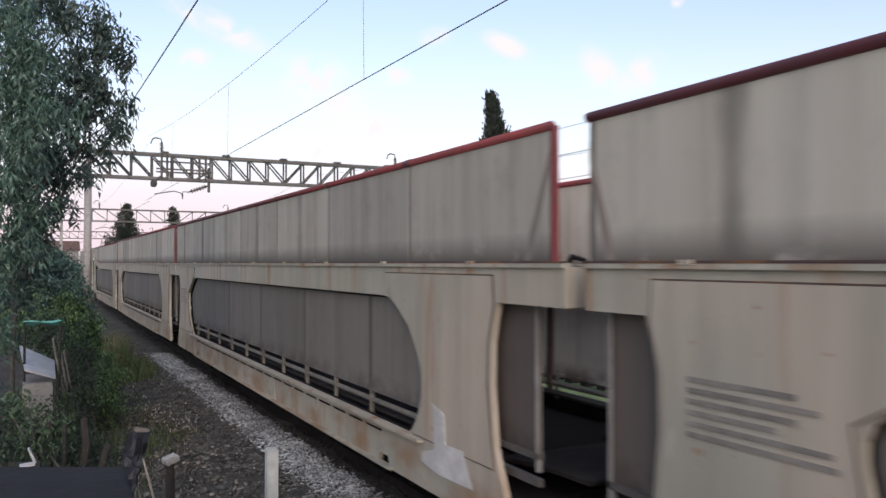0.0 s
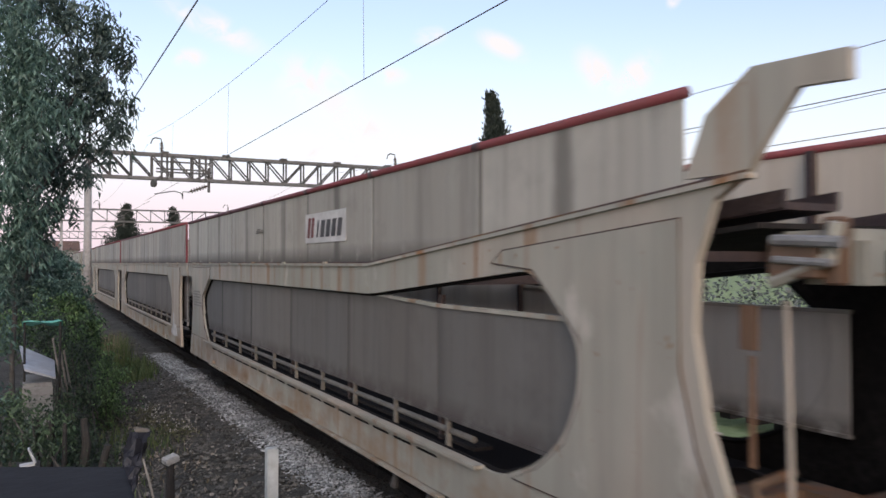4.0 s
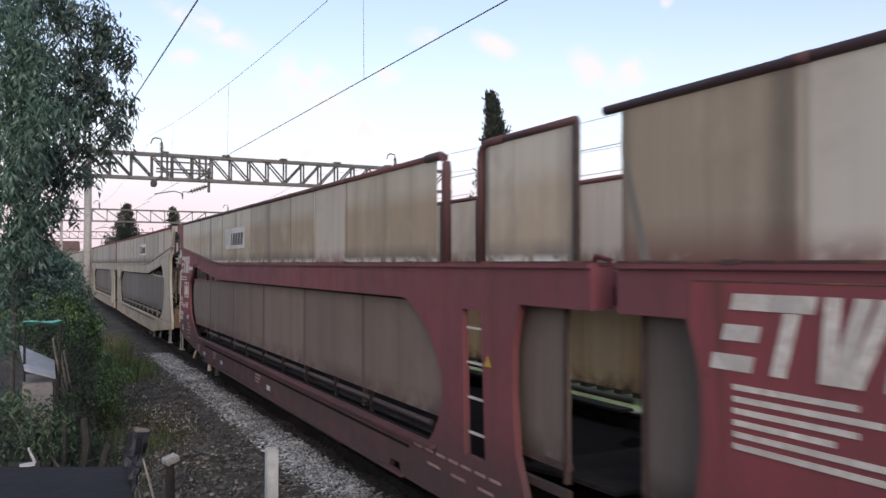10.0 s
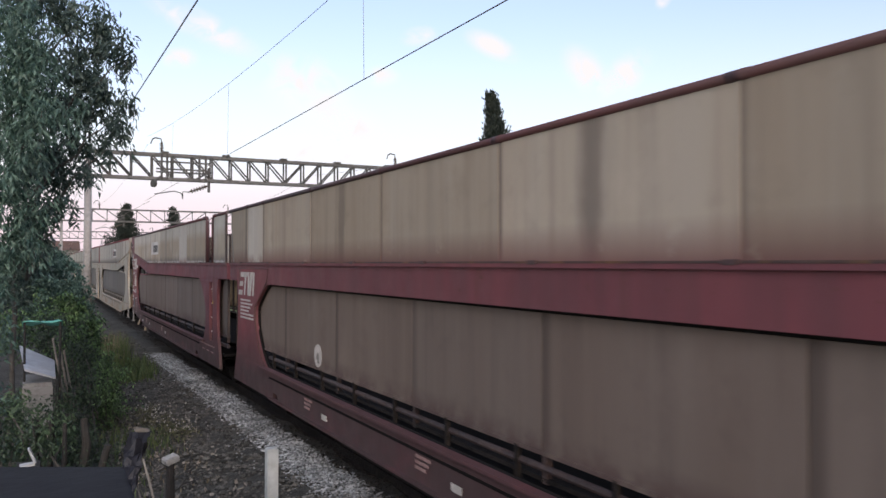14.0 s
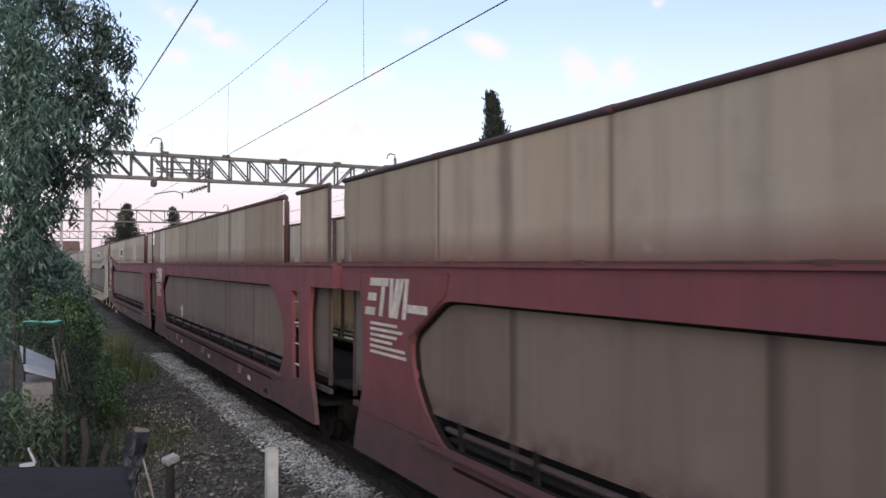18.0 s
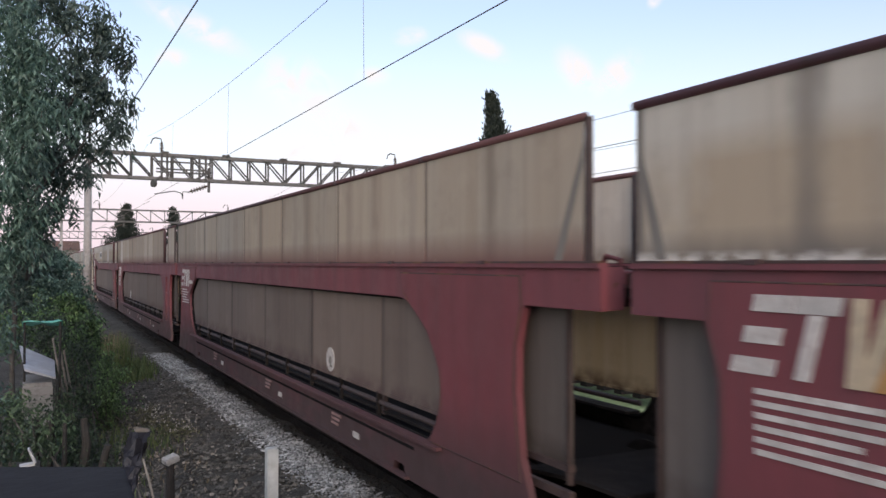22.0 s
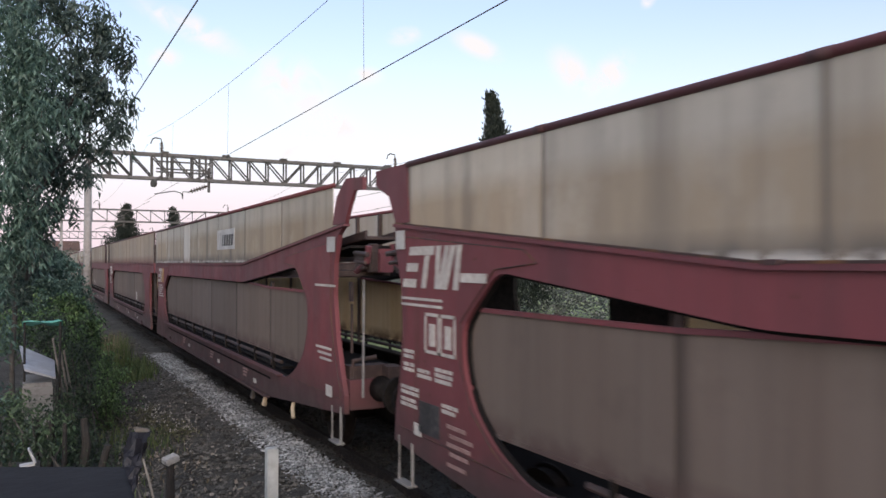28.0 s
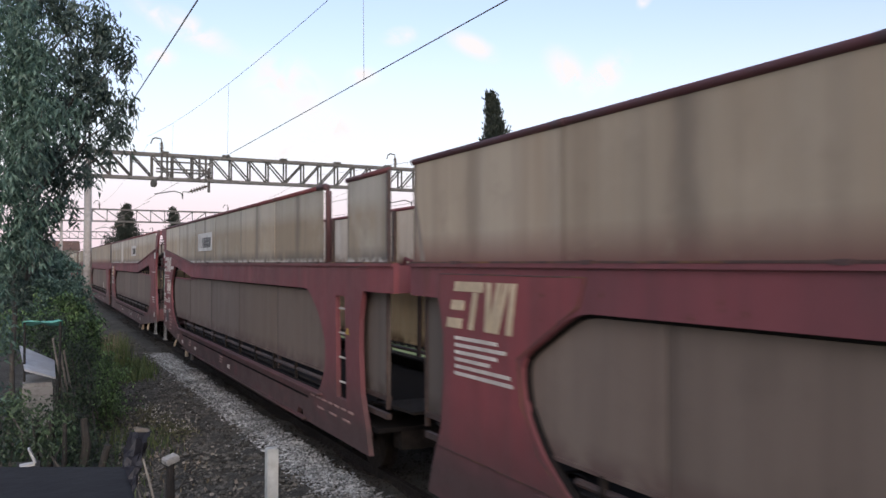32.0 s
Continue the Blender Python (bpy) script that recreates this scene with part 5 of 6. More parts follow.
def bush(clumps, density, size, width, material, label, seed, per=7, droop=0.6):
    x = sum(c[0] for c in clumps) / len(clumps)
    y = sum(c[1] for c in clumps) / len(clumps)
    b = tagged(new("bush"), label, "bush", "trackside bushes")
    rng = np.random.RandomState(seed)
    for c in clumps:
        bm = bmesh.new()
        limb_mesh(bm, (x + 0.3 * rng.randn(), y + 0.3 * rng.randn(), -0.45), (c[0], c[1], c[2]), 0.022, 0.008, seed + 3)
        part("stem", bm, BARK, b)
    part("foliage", leaves_mesh("foliage", sprays(clumps, density / 9, seed, 0.2), per + 4, size * 0.72, width * 0.72, material, droop, seed + 1, 0.16), None, b)


bush([(0.06, 25.82, 2.53, 0.85), (0.60, 26.68, 2.19, 0.70), (1.06, 27.58, 1.72, 0.50), (0.83, 27.67, 2.67, 0.45), (0.36, 25.69, 1.38, 0.80), (0.91, 26.54, 1.07, 0.60), (1.22, 27.50, 1.19, 0.42), (-0.36, 24.92, 2.06, 0.90), (1.27, 27.49, 0.56, 0.40)], 520, 0.15, 0.045, LEAF, "dense grey-green bush beside the track mast", 31)
bush([(0.95, 19.9, 1.0, 0.5), (1.1, 18.9, 0.35, 0.5), (0.6, 20.0, 0.6, 0.6), (0.1, 19.0, 1.2, 0.7), (-0.5, 18.0, 1.3, 0.8)], 330, 0.10, 0.028, BUSH, "fresh green leafy bush on the trackside slope", 41)
bush([(0.8, 16.6, 0.9, 0.36), (0.78, 15.5, 0.6, 0.3), (0.72, 14.4, -0.15, 0.4), (0.8, 15.0, 0.2, 0.3)], 430, 0.085, 0.025, SHADED_BUSH, "scrub between the coop and the vine, leaves coloured for the shaded gap", 52)
bush([(1.2, 16.3, 0.45, 0.3), (1.18, 15.6, 0.0, 0.34), (1.1, 15.2, 0.3, 0.2)], 1000, 0.085, 0.025, BUSH, "light green climbing bush on the trackside slope", 51)
bush([(-0.3, 12.6, 0.0, 0.45), (0.15, 12.4, -0.25, 0.35), (-0.75, 13.6, 1.3, 0.7)], 220, 0.12, 0.035, LEAF, "dull green bush round the trunk of the tree", 61)
bush([(0.75, 13.0, -0.2, 0.4), (0.55, 12.4, -0.2, 0.35), (0.85, 11.8, -0.25, 0.3), (0.4, 11.6, -0.25, 0.35), (0.1, 11.2, -0.3, 0.35), (0.6, 10.6, -0.35, 0.3), (0.3, 10.2, -0.35, 0.3)], 420, 0.075, 0.02, SHADED_BUSH, "low dark weeds among old stakes", 65)


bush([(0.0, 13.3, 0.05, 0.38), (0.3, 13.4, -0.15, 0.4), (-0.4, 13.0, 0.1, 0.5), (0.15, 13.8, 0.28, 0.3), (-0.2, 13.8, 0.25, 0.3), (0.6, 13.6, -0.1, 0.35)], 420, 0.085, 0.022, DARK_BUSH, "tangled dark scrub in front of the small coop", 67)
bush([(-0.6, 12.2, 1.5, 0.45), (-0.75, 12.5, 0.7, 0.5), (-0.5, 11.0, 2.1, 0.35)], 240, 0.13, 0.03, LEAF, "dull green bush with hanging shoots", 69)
bush([(-0.25, 11.3, 0.35, 0.3), (-0.15, 11.0, -0.1, 0.3), (0.2, 11.3, -0.2, 0.25)], 260, 0.09, 0.028, SHADED_BUSH, "dark scrub under the leaning tree", 68)
bush([(0.62, 16.9, 1.05, 0.4), (0.45, 17.4, 0.6, 0.5), (0.2, 17.0, 1.4, 0.45)], 380, 0.095, 0.026, SHADED_BUSH, "dark green climbing bush on the trackside slope", 70)


bush([(-0.04, 11.93, 0.53, 0.26), (0.2, 12.04, 0.45, 0.24), (-0.3, 11.62, 0.68, 0.3), (0.06, 11.21, 0.29, 0.22), (0.37, 11.95, 0.25, 0.24), (-0.16, 11.1, 0.47, 0.25)], 260, 0.12, 0.024, DARK_BUSH, "dull green shoots hanging over the coop", 72)


bush([(0.57, 18.25, 1.67, 0.28), (0.85, 18.67, 1.34, 0.3), (0.7, 17.62, 1.07, 0.22), (1.1, 19.1, 0.99, 0.2), (0.93, 18.06, 0.79, 0.22), (1.07, 16.87, 0.45, 0.2), (1.23, 16.23, 0.2, 0.22), (1.21, 17.36, 0.61, 0.18)], 1500, 0.13, 0.032, BUSH, "light green vine with large leaves over the scrub", 74)


def tall_tree(x, y, h, r, label, seed, cone=0.9, boughs=60, lean=(0.0, 0.0), top=0.0):
    """A conifer of separate boughs, each a ragged clump of shoots round its tip."""
    t = tagged(new("conifer_tree"), label, "tree", "conifers beyond the tracks")
    bm = bmesh.new()
    limb_mesh(bm, (x, y, -0.6), (x + lean[0] * 0.9, y + lean[1] * 0.9, h * 0.92), 0.14 * r + 0.08, 0.02, seed, 0.01)
    part("trunk", bm, BARK, t)
    rng = np.random.RandomState(seed)
    tw = []
    for k in range(boughs):
        f = (k + rng.rand()) / boughs
        a = k * 2.4 + rng.rand()
        rad = r * ((1 - f) ** cone * (0.55 + 0.5 * rng.rand()) + top * rng.rand())
        z = 0.4 + (h - 0.4) * f
        cx, cy = x + lean[0] * f, y + lean[1] * f
        for _ in range(int(26 + 10 * r)):
            q = rng.rand() ** 0.6
            s = (0.05 + 0.09 * q) * (0.6 + r * 0.5) * (1.15 - 0.8 * f)
            g = rng.randn(3)
            tw.append((cx + rad * q * math.cos(a) + s * g[0], cy + rad * q * math.sin(a) + s * g[1], z + 0.16 * rad * q + s * g[2] * 1.2, (0.12 + 0.16 * rng.rand()) * (0.5 + r / 6)))
    part("crown", leaves_mesh("crown", tw, 5, 0.12 + 0.025 * r, 0.026 + 0.005 * r, DARK_LEAF, -0.9, seed + 1, 0.07 + 0.02 * r), None, t)


tall_tree(22.45, 35.68, 11.3, 3.1, "narrow dark cypress standing beyond the tracks", 71, 1.05, 130, (-1.0, 0.5), 0.02)
tall_tree(9.7, 107.4, 9.7, 4.4, "dark broad conifer far along the line", 73, 0.8, 60, (0.3, 0.0), 0.04)
tall_tree(17.3, 114.8, 10.0, 3.9, "dark pointed conifer far along the line", 75, 0.9, 44, (-0.6, 0.0), 0.03)


def tufts(name, material, count, xr, yr, h, label, seed, lean=0.25):
    """Blades of grass or dry stalks growing from the ground."""
    rng = np.random.RandomState(seed)
    verts, faces = [], []
    for _ in range(count):
        x = xr[0] + (xr[1] - xr[0]) * rng.beta(2, 2)
        y = yr[0] + (yr[1] - yr[0]) * rng.beta(2, 2)
        z = ground_height(x, y) - 0.02
        a = rng.rand() * 6.28
        l = h * (0.5 + 0.7 * rng.rand())
        dx, dy = math.cos(a), math.sin(a)
        w = 0.006 + 0.006 * rng.rand()
        k = lean * (0.3 + rng.rand())
        o = len(verts)
        verts += [(x - dy * w, y + dx * w, z), (x + dy * w, y - dx * w, z), (x + dx * l * k * 0.4 + dy * w * 0.8, y + dy * l * k * 0.4 - dx * w * 0.8, z + l * 0.6),
                  (x + dx * l * k * 0.4 - dy * w * 0.8, y + dy * l * k * 0.4 + dx * w * 0.8, z + l * 0.6), (x + dx * l * k, y + dy * l * k, z + l)]
        faces += [(o, o + 1, o + 2, o + 3), (o + 3, o + 2, o + 4)]
    tagged(new(name, raw_mesh(name, verts, faces, material)), label, "grass", kind="stuff")


tufts("grass", GRASS, 900, (1.45, 2.35), (22.0, 26.0), 0.85, "tall pale green grass at the foot of the ballast", 81, 0.35)
tufts("grass", GRASS, 900, (1.75, 2.8), (20.0, 24.0), 0.32, "low rank grass at the foot of the ballast", 80, 0.6)
tufts("grass", DRY, 260, (1.5, 2.2), (22.0, 26.0), 0.95, "dry seed stalks among the tall grass", 82, 0.3)
bush([(1.9, 21.2, -0.22, 0.22), (2.2, 21.6, -0.25, 0.24), (2.45, 22.2, -0.25, 0.2), (1.75, 20.4, -0.25, 0.25)], 420, 0.09, 0.022, DARK_BUSH, "low dark green weed patch at the foot of the ballast", 87)
tufts("weeds", DRY, 160, (1.2, 2.3), (10.0, 16.0), 0.11, "dry straw-coloured weeds on the gravel slope", 83, 0.7)
tufts("weeds", GRASS, 220, (1.22, 2.12), (12.55, 14.95), 0.2, "small flowering weeds on the gravel slope", 88, 0.8)
tufts("weeds", GRASS, 260, (0.8, 1.5), (9.0, 22.0), 0.3, "sparse green weeds on the gravel slope", 85, 0.7)


bush([(1.83, 15.41, -0.28, 0.20), (1.96, 14.48, -0.28, 0.24), (2.10, 13.91, -0.28, 0.24), (2.25, 13.46, -0.28, 0.20), (2.21, 15.44, -0.28, 0.16), (1.81, 16.45, -0.28, 0.16)], 1300, 0.075, 0.02, OLIVE, "low olive-brown weeds with pale seed heads on the gravel", 89, 6, 0.1)
bush([(0.38, 15.03, 0.23, 0.2), (0.53, 14.95, 0.30, 0.2), (0.46, 14.65, 0.11, 0.2)], 330, 0.1, 0.028, DARK_BUSH, "dark leafy shoots round the leaning poles", 90)


def creeper(x, y, length, turn, seed):
    """A dead stem trailing over the gravel."""
    rng = np.random.RandomState(seed)
    pts, a = [], turn
    for k in range(12):
        pts.append((x, y, ground_height(x, y) + 0.03 + 0.07 * math.sin(math.pi * k / 11) + 0.012 * rng.randn()))
        a += 0.22 * rng.randn() + 0.05
        x, y = x + length / 11 * math.cos(a), y + length / 11 * math.sin(a)
    bm = bmesh.new()
    bm_tube(bm, pts, [0.012 - 0.0006 * k for k in range(12)], 6)
    tagged(new("creeper_stem", to_mesh("creeper_stem", bm, OLD_WOOD, True)), "dead dark creeper stem trailing over the gravel", "stem", "dead creeper stems")


creeper(1.68, 11.27, 1.00, 0.20, 5)
creeper(1.70, 10.95, 0.90, -0.50, 6)
creeper(1.53, 11.73, 0.80, 0.60, 7)
creeper(1.55, 10.79, 0.70, -0.10, 8)


def hedge(x0, x1, y0, y1, h, n, label, seed, material):
    rng = np.random.RandomState(seed)
    tw = [(x0 + (x1 - x0) * rng.rand(), y0 + (y1 - y0) * rng.rand(), -0.5 + h * rng.rand() ** 0.8 * (0.75 + 0.4 * math.sin(k * 0.7)), 0.5) for k in range(n)]
    tagged(new("hedge", leaves_mesh("hedge", tw, 12, 0.22, 0.06, material, 0.2, seed, 0.5)), label, "hedge", kind="stuff")


hedge(24, 28, 8, 90, 4.0, 2600, "straggling green hedge beyond the tracks", 91, HEDGE)
hedge(-10, 22, 150, 165, 5.0, 2200, "distant belt of dark trees along the line", 93, DARK_LEAF)
hedge(-14, -3, 22, 60, 4.2, 1800, "thick green scrub behind the trackside bushes", 95, DARK_BUSH)


# ---------------------------------------------------------------- trackside things
def shed():
    s = tagged(new("shed"), "low shed with a dark flat sheet roof", "shed")
    bm = bmesh.new()
    low = [bm.verts.new((px, py, 1.68)) for px, py in ((0.34, 3.65), (0.30, 1.5), (-2.3, 1.5), (-1.75, 4.72))]
    f = bm.faces.new(low)
    ext = bmesh.ops.extrude_face_region(bm, geom=[f])
    bmesh.ops.translate(bm, vec=(0, 0, 0.05), verts=[g for g in ext["geom"] if isinstance(g, bmesh.types.BMVert)])
    bmesh.ops.bevel(bm, geom=list(bm.edges), offset=0.012, segments=2, affect="EDGES")
    part("roof", bm, ROOFING, s, "dark blue-grey roofing sheet")
    mid = Vector((-0.85, 2.84))
    ring = [mid + (Vector(p) - mid) * 0.92 for p in ((0.34, 3.65), (0.30, 1.5), (-2.3, 1.5), (-1.75, 4.72))]
    for a, b in zip(ring, ring[1:] + ring[:1]):
        bm = bmesh.new()
        c = (a + b) / 2
        bm_box(bm, (0, 0, 0), ((b - a).length - 0.05, 0.05, 2.18), pose(c.x, c.y, 0.59, 0, 0, math.degrees(math.atan2(b.y - a.y, b.x - a.x))))
        part("wall", bm, OLD_WOOD, s)


shed()


def stake(x, y, z0, z1, r, material, name, label, lean=(0, 0), cap=None, square=False):
    bm = bmesh.new()
    p0, p1 = (x, y, z0), (x + lean[0], y + lean[1], z1)
    if square:
        bm_box(bm, (x, y, (z0 + z1) / 2), (2 * r, 2 * r, z1 - z0))
        bmesh.ops.bevel(bm, geom=list(bm.edges), offset=0.008, segments=2, affect="EDGES")
    else:
        rng = np.random.RandomState(int(abs(x * 100 + y * 31)))
        pts = [tuple(p0[i] + (p1[i] - p0[i]) * t + rng.randn() * r * 0.25 for i in range(3)) for t in (0, 0.3, 0.6, 1)]
        bm_tube(bm, pts, [r, r * 0.92, r * 0.86, r * 0.7], 9)
    ob = tagged(new(name), label, "post", "old trackside stakes" if name == "stake" else "")
    part("shaft", bm, material, ob)
    if cap:
        bm = bmesh.new()
        bm_box(bm, (0, 0, 0), (r * 2.7, r * 2.2, 0.075), pose(p1[0], p1[1], p1[2] + 0.02, 8, -14, 20))
        bmesh.ops.bevel(bm, geom=list(bm.edges), offset=0.012, segments=2, affect="EDGES")
        part("cap", bm, cap, ob, "chalky white cap")


stake(1.48, 5.53, -0.5, 1.3, 0.04, POST_PAINT, "marker_post", "square chalky white marker post beside the track", square=True)
stake(1.36, 9.4, -0.5, 0.36, 0.06, SOOT_WOOD, "stake", "dark wooden stake with a chalky white cap", cap=CONCRETE)
stake(1.22, 8.12, -0.45, 0.62, 0.016, PALE_WOOD, "stake", "pale thin leaning stick", (-0.25, 0.42))
stake(1.08, 8.16, -0.45, 0.42, 0.013, PALE_WOOD, "stake", "pale thin leaning stick", (-0.17, 0.52))
stake(0.58, 12.0, -0.5, 0.42, 0.07, OLD_WOOD, "stake", "short rotten fence stake", (0.02, 0.1))
stake(0.75, 11.7, -0.5, 0.1, 0.06, OLD_WOOD, "stake", "short rotten fence stake", (0.12, 0.0))
stake(-0.04, 11.98, -0.5, 0.43, 0.038, OLD_WOOD, "stake", "short rotten fence board among the weeds", (0.06, 0.0))
stake(0.06, 12.10, -0.5, 0.48, 0.038, SOOT_WOOD, "stake", "short rotten fence board among the weeds", (-0.05, 0.0))
stake(0.14, 11.89, -0.5, 0.46, 0.038, OLD_WOOD, "stake", "short rotten fence board among the weeds", (0.03, 0.0))
stake(0.23, 12.01, -0.5, 0.50, 0.038, SOOT_WOOD, "stake", "short rotten fence board among the weeds", (-0.04, 0.0))
stake(0.31, 11.80, -0.5, 0.45, 0.038, OLD_WOOD, "stake", "short rotten fence board among the weeds", (0.05, 0.0))
for k in range(3):
    stake(0.58 + 0.05 * k, 15.53 + 0.04 * k, -0.45, 1.28 - 0.12 * k, 0.024, PALE_WOOD, "stake", "pale weathered pole leaning in a bundle", (-0.33 + 0.04 * k, 0.1))


def plastic_wrap():
    w = tagged(new("wrapped_board"), "leaning board wrapped in crumpled dark plastic", "board")
    rng = np.random.RandomState(4)
    lo, hi = Vector((0.81, 8.46, 0.43)), Vector((0.98, 8.94, 0.81))
    lo = lo + (lo - hi) * 0.35
    bm = bmesh.new()
    rings = []
    for k in range(13):
        c = lo.lerp(hi, k / 12)
        rings.append([bm.verts.new((c.x + 0.095 * math.cos(a) * (0.75 + 0.5 * rng.rand()), c.y + 0.05 * math.sin(a) * (0.7 + 0.6 * rng.rand()), c.z + 0.02 * rng.randn())) for a in (0.5712 * i for i in range(11))])
    for a, b in zip(rings, rings[1:]):
        for i in range(11):
            bm.faces.new((a[i], a[(i + 1) % 11], b[(i + 1) % 11], b[i]))
    bm.faces.new(rings[-1])
    part("wrapping", bm, WRAP, w, "crumpled dark plastic film")
    bm = bmesh.new()
    bm_box(bm, (0, 0, 0), (0.15, 0.07, 0.05), pose(hi.x + 0.02, hi.y, hi.z + 0.02, 0, 14, 10))
    bmesh.ops.bevel(bm, geom=list(bm.edges), offset=0.012, segments=2, affect="EDGES")
    part("board_end", bm, PALE_WOOD, w, "bare splintered board end")


plastic_wrap()


def coop():
    c = tagged(new("animal_coop"), "small grey coop with a slanting sheet-metal lid", "coop")
    bm = bmesh.new()
    bm_box(bm, (0.02, 15.4, 0.05), (0.44, 1.2, 1.12))
    part("body", bm, GREY_BOARD, c, "bleached grey boards")
    for z in (0.2, 0.34, 0.48):
        bm = bmesh.new()
        bm_box(bm, (0.02, 14.785, z), (0.46, 0.03, 0.125))
        part("board", bm, GREY_BOARD, c)
    bm = bmesh.new()
    lid = [bm.verts.new(p) for p in ((0.29, 14.68, 0.67), (-0.17, 14.69, 0.83), (-0.28, 16.33, 1.08), (0.29, 15.92, 0.82))]
    ext = bmesh.ops.extrude_face_region(bm, geom=[bm.faces.new(lid)])
    bmesh.ops.translate(bm, vec=(0, 0, 0.03), verts=[g for g in ext["geom"] if isinstance(g, bmesh.types.BMVert)])
    part("roof", bm, LID, c, "dull pale grey sheet-metal lid")


coop()


def tarp():
    bm = bmesh.new()
    rng = np.random.RandomState(9)
    grid = [[bm.verts.new((-0.22 + 0.62 * i / 8, 15.0 + 0.2 * j / 5, 1.62 + 0.018 * math.sin(i * 0.9 + j) + 0.012 * rng.randn() - 0.012 * j)) for i in range(9)] for j in range(6)]
    for j in range(5):
        for i in range(8):
            bm.faces.new((grid[j][i], grid[j][i + 1], grid[j + 1][i + 1], grid[j + 1][i]))
    ext = bmesh.ops.extrude_face_region(bm, geom=list(bm.faces))
    bmesh.ops.translate(bm, vec=(0, 0, -0.015), verts=[g for g in ext["geom"] if isinstance(g, bmesh.types.BMVert)])
    t = tagged(new("canopy"), "turquoise sheet canopy on thin poles among the bushes", "canopy")
    part("sheet", bm, TURQUOISE, t, "faded turquoise plastic sheet", True)
    for x, y in ((-0.18, 15.04), (0.36, 15.04), (-0.18, 15.17), (0.36, 15.17)):
        bm = bmesh.new()
        bm_tube(bm, [(x, y, -0.5), (x, y, 1.6)], 0.02, 6)
        part("pole", bm, OLD_WOOD, t)


tarp()


def litter():
    """Pale scraps and dead leaves strewn over the slope."""
    rng = np.random.RandomState(12)
    verts, faces = [], []
    for _ in range(170):
        x, y = 1.15 + 1.3 * rng.rand(), 8.5 + 9.0 * rng.rand()
        c = Vector((x, y, ground_height(x, y) + 0.035))
        u = Vector(rng.randn(3)).normalized() * (0.015 + 0.03 * rng.rand())
        v = u.cross(Vector(rng.randn(3))).normalized() * (0.012 + 0.02 * rng.rand())
        n = u.cross(v).normalized() * 0.004
        o = len(verts)
        verts += [tuple(c + a * u + b * v + d * n) for d in (-1, 1) for a, b in ((-1, -0.6), (0.2, -1), (1, 0.4), (-0.3, 1))]
        faces += [(o, o + 1, o + 2, o + 3), (o + 7, o + 6, o + 5, o + 4)] + [(o + k, o + 4 + k, o + 4 + (k + 1) % 4, o + (k + 1) % 4) for k in range(4)]
    tagged(new("litter", raw_mesh("litter", verts, faces, PALE_WOOD)), "pale dead leaves and scraps strewn over the gravel", "litter", kind="stuff")


litter()


def seed_heads():
    """Pale tufts over the weeds on the slope."""
    rng = np.random.RandomState(21)
    verts, faces = [], []
    for _ in range(90):
        t = rng.rand()
        x, y = 1.79 + 0.46 * t + 0.13 * rng.randn(), 16.46 + -3.18 * t + 0.45 * rng.randn()
        z, r = ground_height(x, y) + 0.1 + 0.22 * rng.rand(), 0.008 + 0.014 * rng.rand()
        o = len(verts)
        verts += [(x + r, y, z), (x, y + r, z), (x - r, y, z), (x, y - r, z), (x, y, z + r * 1.4), (x, y, z - r), (x + 0.002, y, z - 0.3), (x - 0.002, y, z - 0.3), (x, y + 0.003, z - r)]
        faces += [(o, o + 1, o + 4), (o + 1, o + 2, o + 4), (o + 2, o + 3, o + 4), (o + 3, o, o + 4), (o + 1, o, o + 5), (o + 2, o + 1, o + 5), (o + 3, o + 2, o + 5), (o, o + 3, o + 5), (o + 6, o + 7, o + 8)]
    tagged(new("seed_heads", raw_mesh("seed_heads", verts, faces, PALE_SEED)), "pale fluffy seed heads over the weeds", "seed heads", kind="stuff")


seed_heads()


def white_scrap():
    bm = bmesh.new()
    bm_box(bm, (0, 0, 0), (0.02, 0.1, 0.15), pose(-0.03, 8.56, 0.76, 0, -22, 0))
    bm_box(bm, (0, 0, 0), (0.13, 0.1, 0.02), pose(-0.07, 8.58, 0.67, 0, -6, 0))
    tagged(new("bent_board", to_mesh("bent_board", bm, LID)), "bent white plastic board lying in the scrub", "board")
    bm = bmesh.new()
    bm_box(bm, (-0.06, 8.62, 0.08), (0.2, 0.3, 1.16))
    tagged(new("crate", to_mesh("crate", bm, SOOT_WOOD)), "sooty narrow wooden crate in the scrub", "crate")


white_scrap()


def house(x, y, w, d, h, label):
    b = tagged(new("house"), label, "house", "distant houses")
    bm = bmesh.new()
    bm_box(bm, (x, y, h / 2 - 0.5), (w, d, h))
    part("wall", bm, CONCRETE, b)
    bm = bmesh.new()
    bm_plate(bm, [(y - d / 2 - 0.4, h - 0.5), (y + d / 2 + 0.4, h - 0.5), (y, h + 1.4)], [], x - w / 2 - 0.3, w + 0.6)
    part("roof", bm, ROOF_TILE, b)
    for k in (-1, 1):
        bm = bmesh.new()
        bm_box(bm, (x + k * w * 0.25, y - d / 2 - 0.02, h * 0.5), (1.0, 0.06, 1.2))
        part("window", bm, BLACK_MARK, b)


house(2.5, 170, 9, 8, 5.5, "distant pale house with a brown tiled roof")
house(-9, 150, 8, 8, 4.5, "distant pale house with a brown tiled roof")


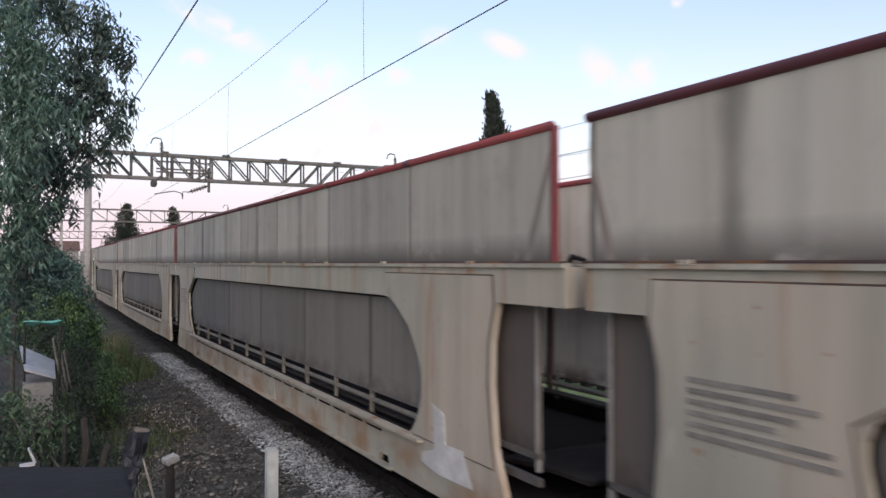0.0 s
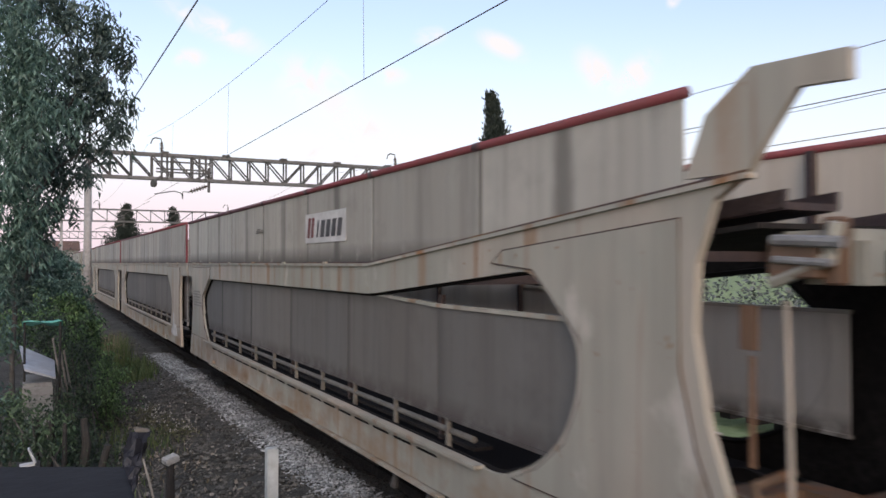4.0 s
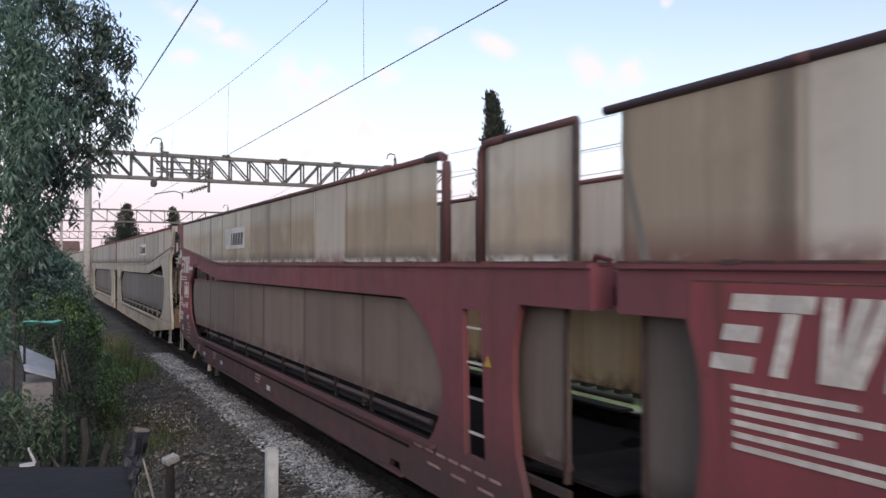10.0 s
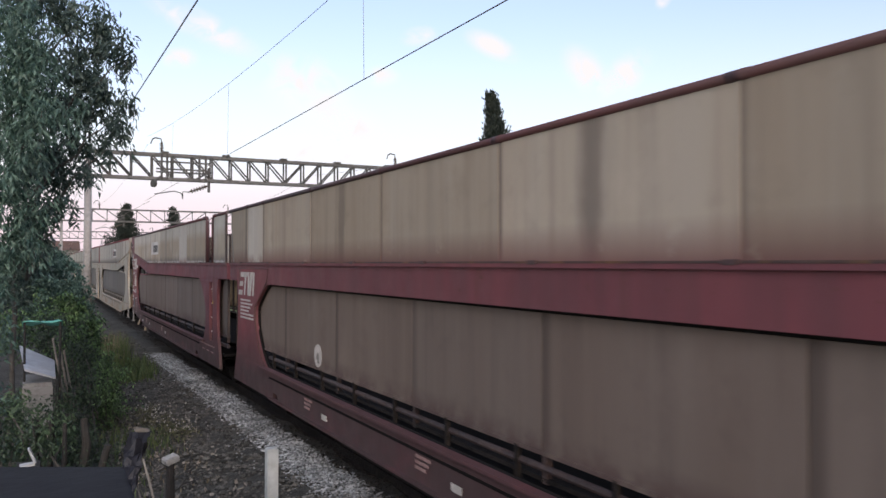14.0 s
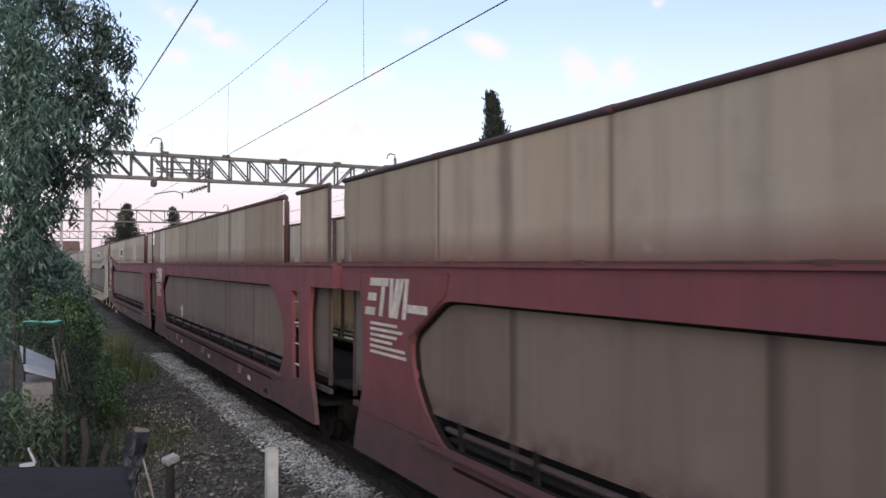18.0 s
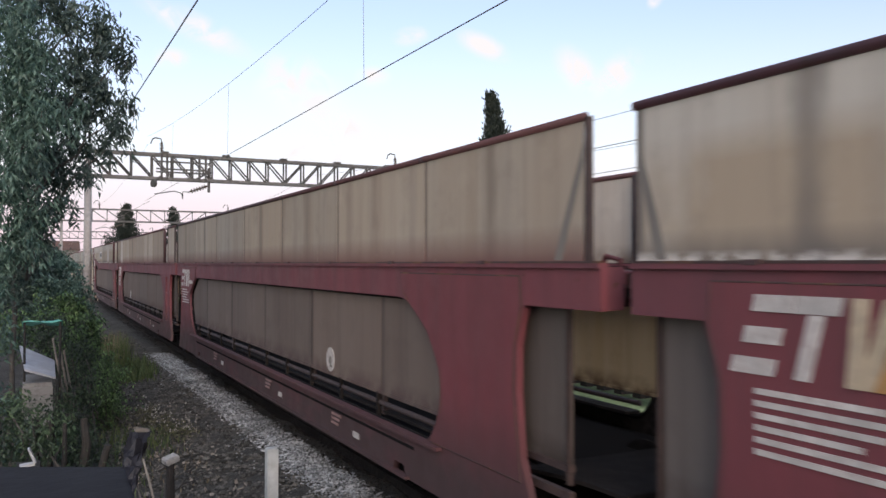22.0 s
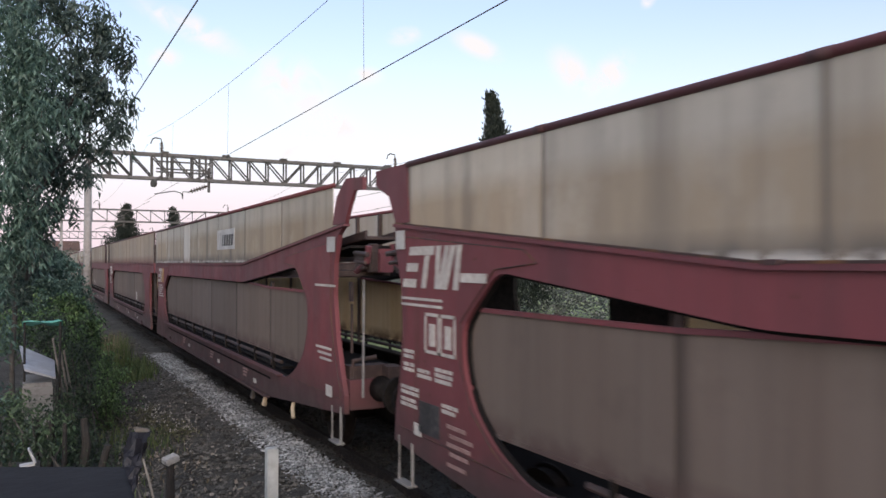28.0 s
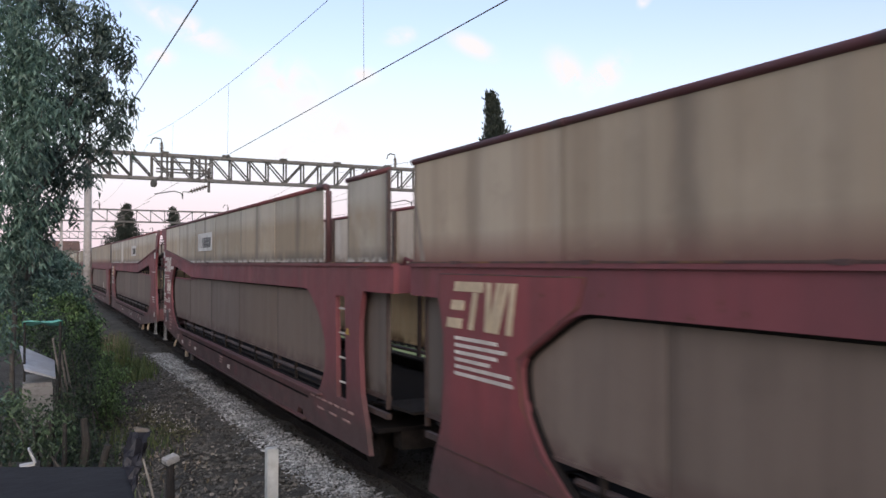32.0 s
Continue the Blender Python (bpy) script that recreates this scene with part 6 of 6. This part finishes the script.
# ---------------------------------------------------------------- evening clouds, drifting
def cloud_material(seed):
    m = bpy.data.materials.new("evening_cloud")
    m.use_nodes = True
    t = m.node_tree
    t.nodes.clear()
    tc = t.nodes.new("ShaderNodeTexCoord")
    mp = t.nodes.new("ShaderNodeMapping")
    mp.inputs["Location"].default_value = (-1, -1, 0)
    mp.inputs["Scale"].default_value = (2, 2, 0)
    t.links.new(tc.outputs["Generated"], mp.inputs["Vector"])
    ln_ = t.nodes.new("ShaderNodeVectorMath")
    ln_.operation = "LENGTH"
    t.links.new(mp.outputs["Vector"], ln_.inputs[0])
    fall = t.nodes.new("ShaderNodeMapRange")
    fall.interpolation_type = "SMOOTHSTEP"
    for k, v in zip(("From Min", "From Max", "To Min", "To Max"), (0.05, 1.0, 1.0, 0.0)):
        fall.inputs[k].default_value = v
    t.links.new(ln_.outputs["Value"], fall.inputs["Value"])
    ns = t.nodes.new("ShaderNodeTexNoise")
    ns.inputs["Scale"].default_value, ns.inputs["Detail"].default_value, ns.inputs["Distortion"].default_value = 0.011, 6, 0.8
    ad = t.nodes.new("ShaderNodeVectorMath")
    ad.inputs[1].default_value = (seed * 211.0, seed * 77.0, 0)
    t.links.new(tc.outputs["Object"], ad.inputs[0])
    t.links.new(ad.outputs[0], ns.inputs["Vector"])
    sub = t.nodes.new("ShaderNodeMapRange")
    for k, v in zip(("From Min", "From Max", "To Min", "To Max"), (0.31, 0.60, 0.0, 1.3)):
        sub.inputs[k].default_value = v
    t.links.new(ns.outputs["Fac"], sub.inputs["Value"])
    mu = t.nodes.new("ShaderNodeMath")
    mu.operation = "MULTIPLY"
    mu.use_clamp = True
    t.links.new(fall.outputs["Result"], mu.inputs[0])
    t.links.new(sub.outputs["Result"], mu.inputs[1])
    em = t.nodes.new("ShaderNodeEmission")
    em.inputs["Color"].default_value = (1.0, 0.955, 0.968, 1)
    em.inputs["Strength"].default_value = 1.0
    tr = t.nodes.new("ShaderNodeBsdfTransparent")
    mx = t.nodes.new("ShaderNodeMixShader")
    t.links.new(mu.outputs[0], mx.inputs[0])
    t.links.new(tr.outputs[0], mx.inputs[1])
    t.links.new(em.outputs[0], mx.inputs[2])
    out = t.nodes.new("ShaderNodeOutputMaterial")
    t.links.new(mx.outputs[0], out.inputs["Surface"])
    return m


CLOUDS = []
# offset to the right of the view's middle and height above the eye at 2500 m, width, height, lean
for k, (cx, cz, w, h, lean) in enumerate(((-716, 752, 520, 120, -27), (-391, 560, 400, 250, -25), (202, 690, 240, 100, -25), (506, 605, 260, 150, -50),
                                          (623, 595, 250, 140, 45), (-30, 720, 150, 80, 10), (-150, 590, 150, 90, 0), (-355, 352, 430, 110, -6),
                                          (752, 845, 110, 60, 60), (-270, 440, 420, 200, -30), (-790, 650, 150, 90, 0))):
    bm = bmesh.new()
    vs = [bm.verts.new((sx * w / 2, sy * h / 2, 0)) for sx, sy in ((-1, -1), (1, -1), (1, 1), (-1, 1))]
    bm.faces.new(vs)
    c = tagged(new("cloud", to_mesh("cloud", bm, cloud_material(k + 1))), "thin pink-tinged evening cloud", "cloud", "evening clouds", "structure")
    CLOUDS.append((c, cx, cz, lean))


def drift():
    ca, sa = math.cos(radians(27.15)), math.sin(radians(27.15))
    for c, cx, cz, lean in CLOUDS:
        rows = []
        for t in (0.0, 16.0, 32.0):
            u = cx - 108.0 * t / 32.0
            rows.append((t, Matrix.Translation((2500 * sa + u * ca, 2500 * ca - u * sa, 2.6 + cz)) @ pose(0, 0, 0, 90, 0, -27.15) @ pose(0, 0, 0, 0, 0, lean)))
        walk(c, rows)


motions()
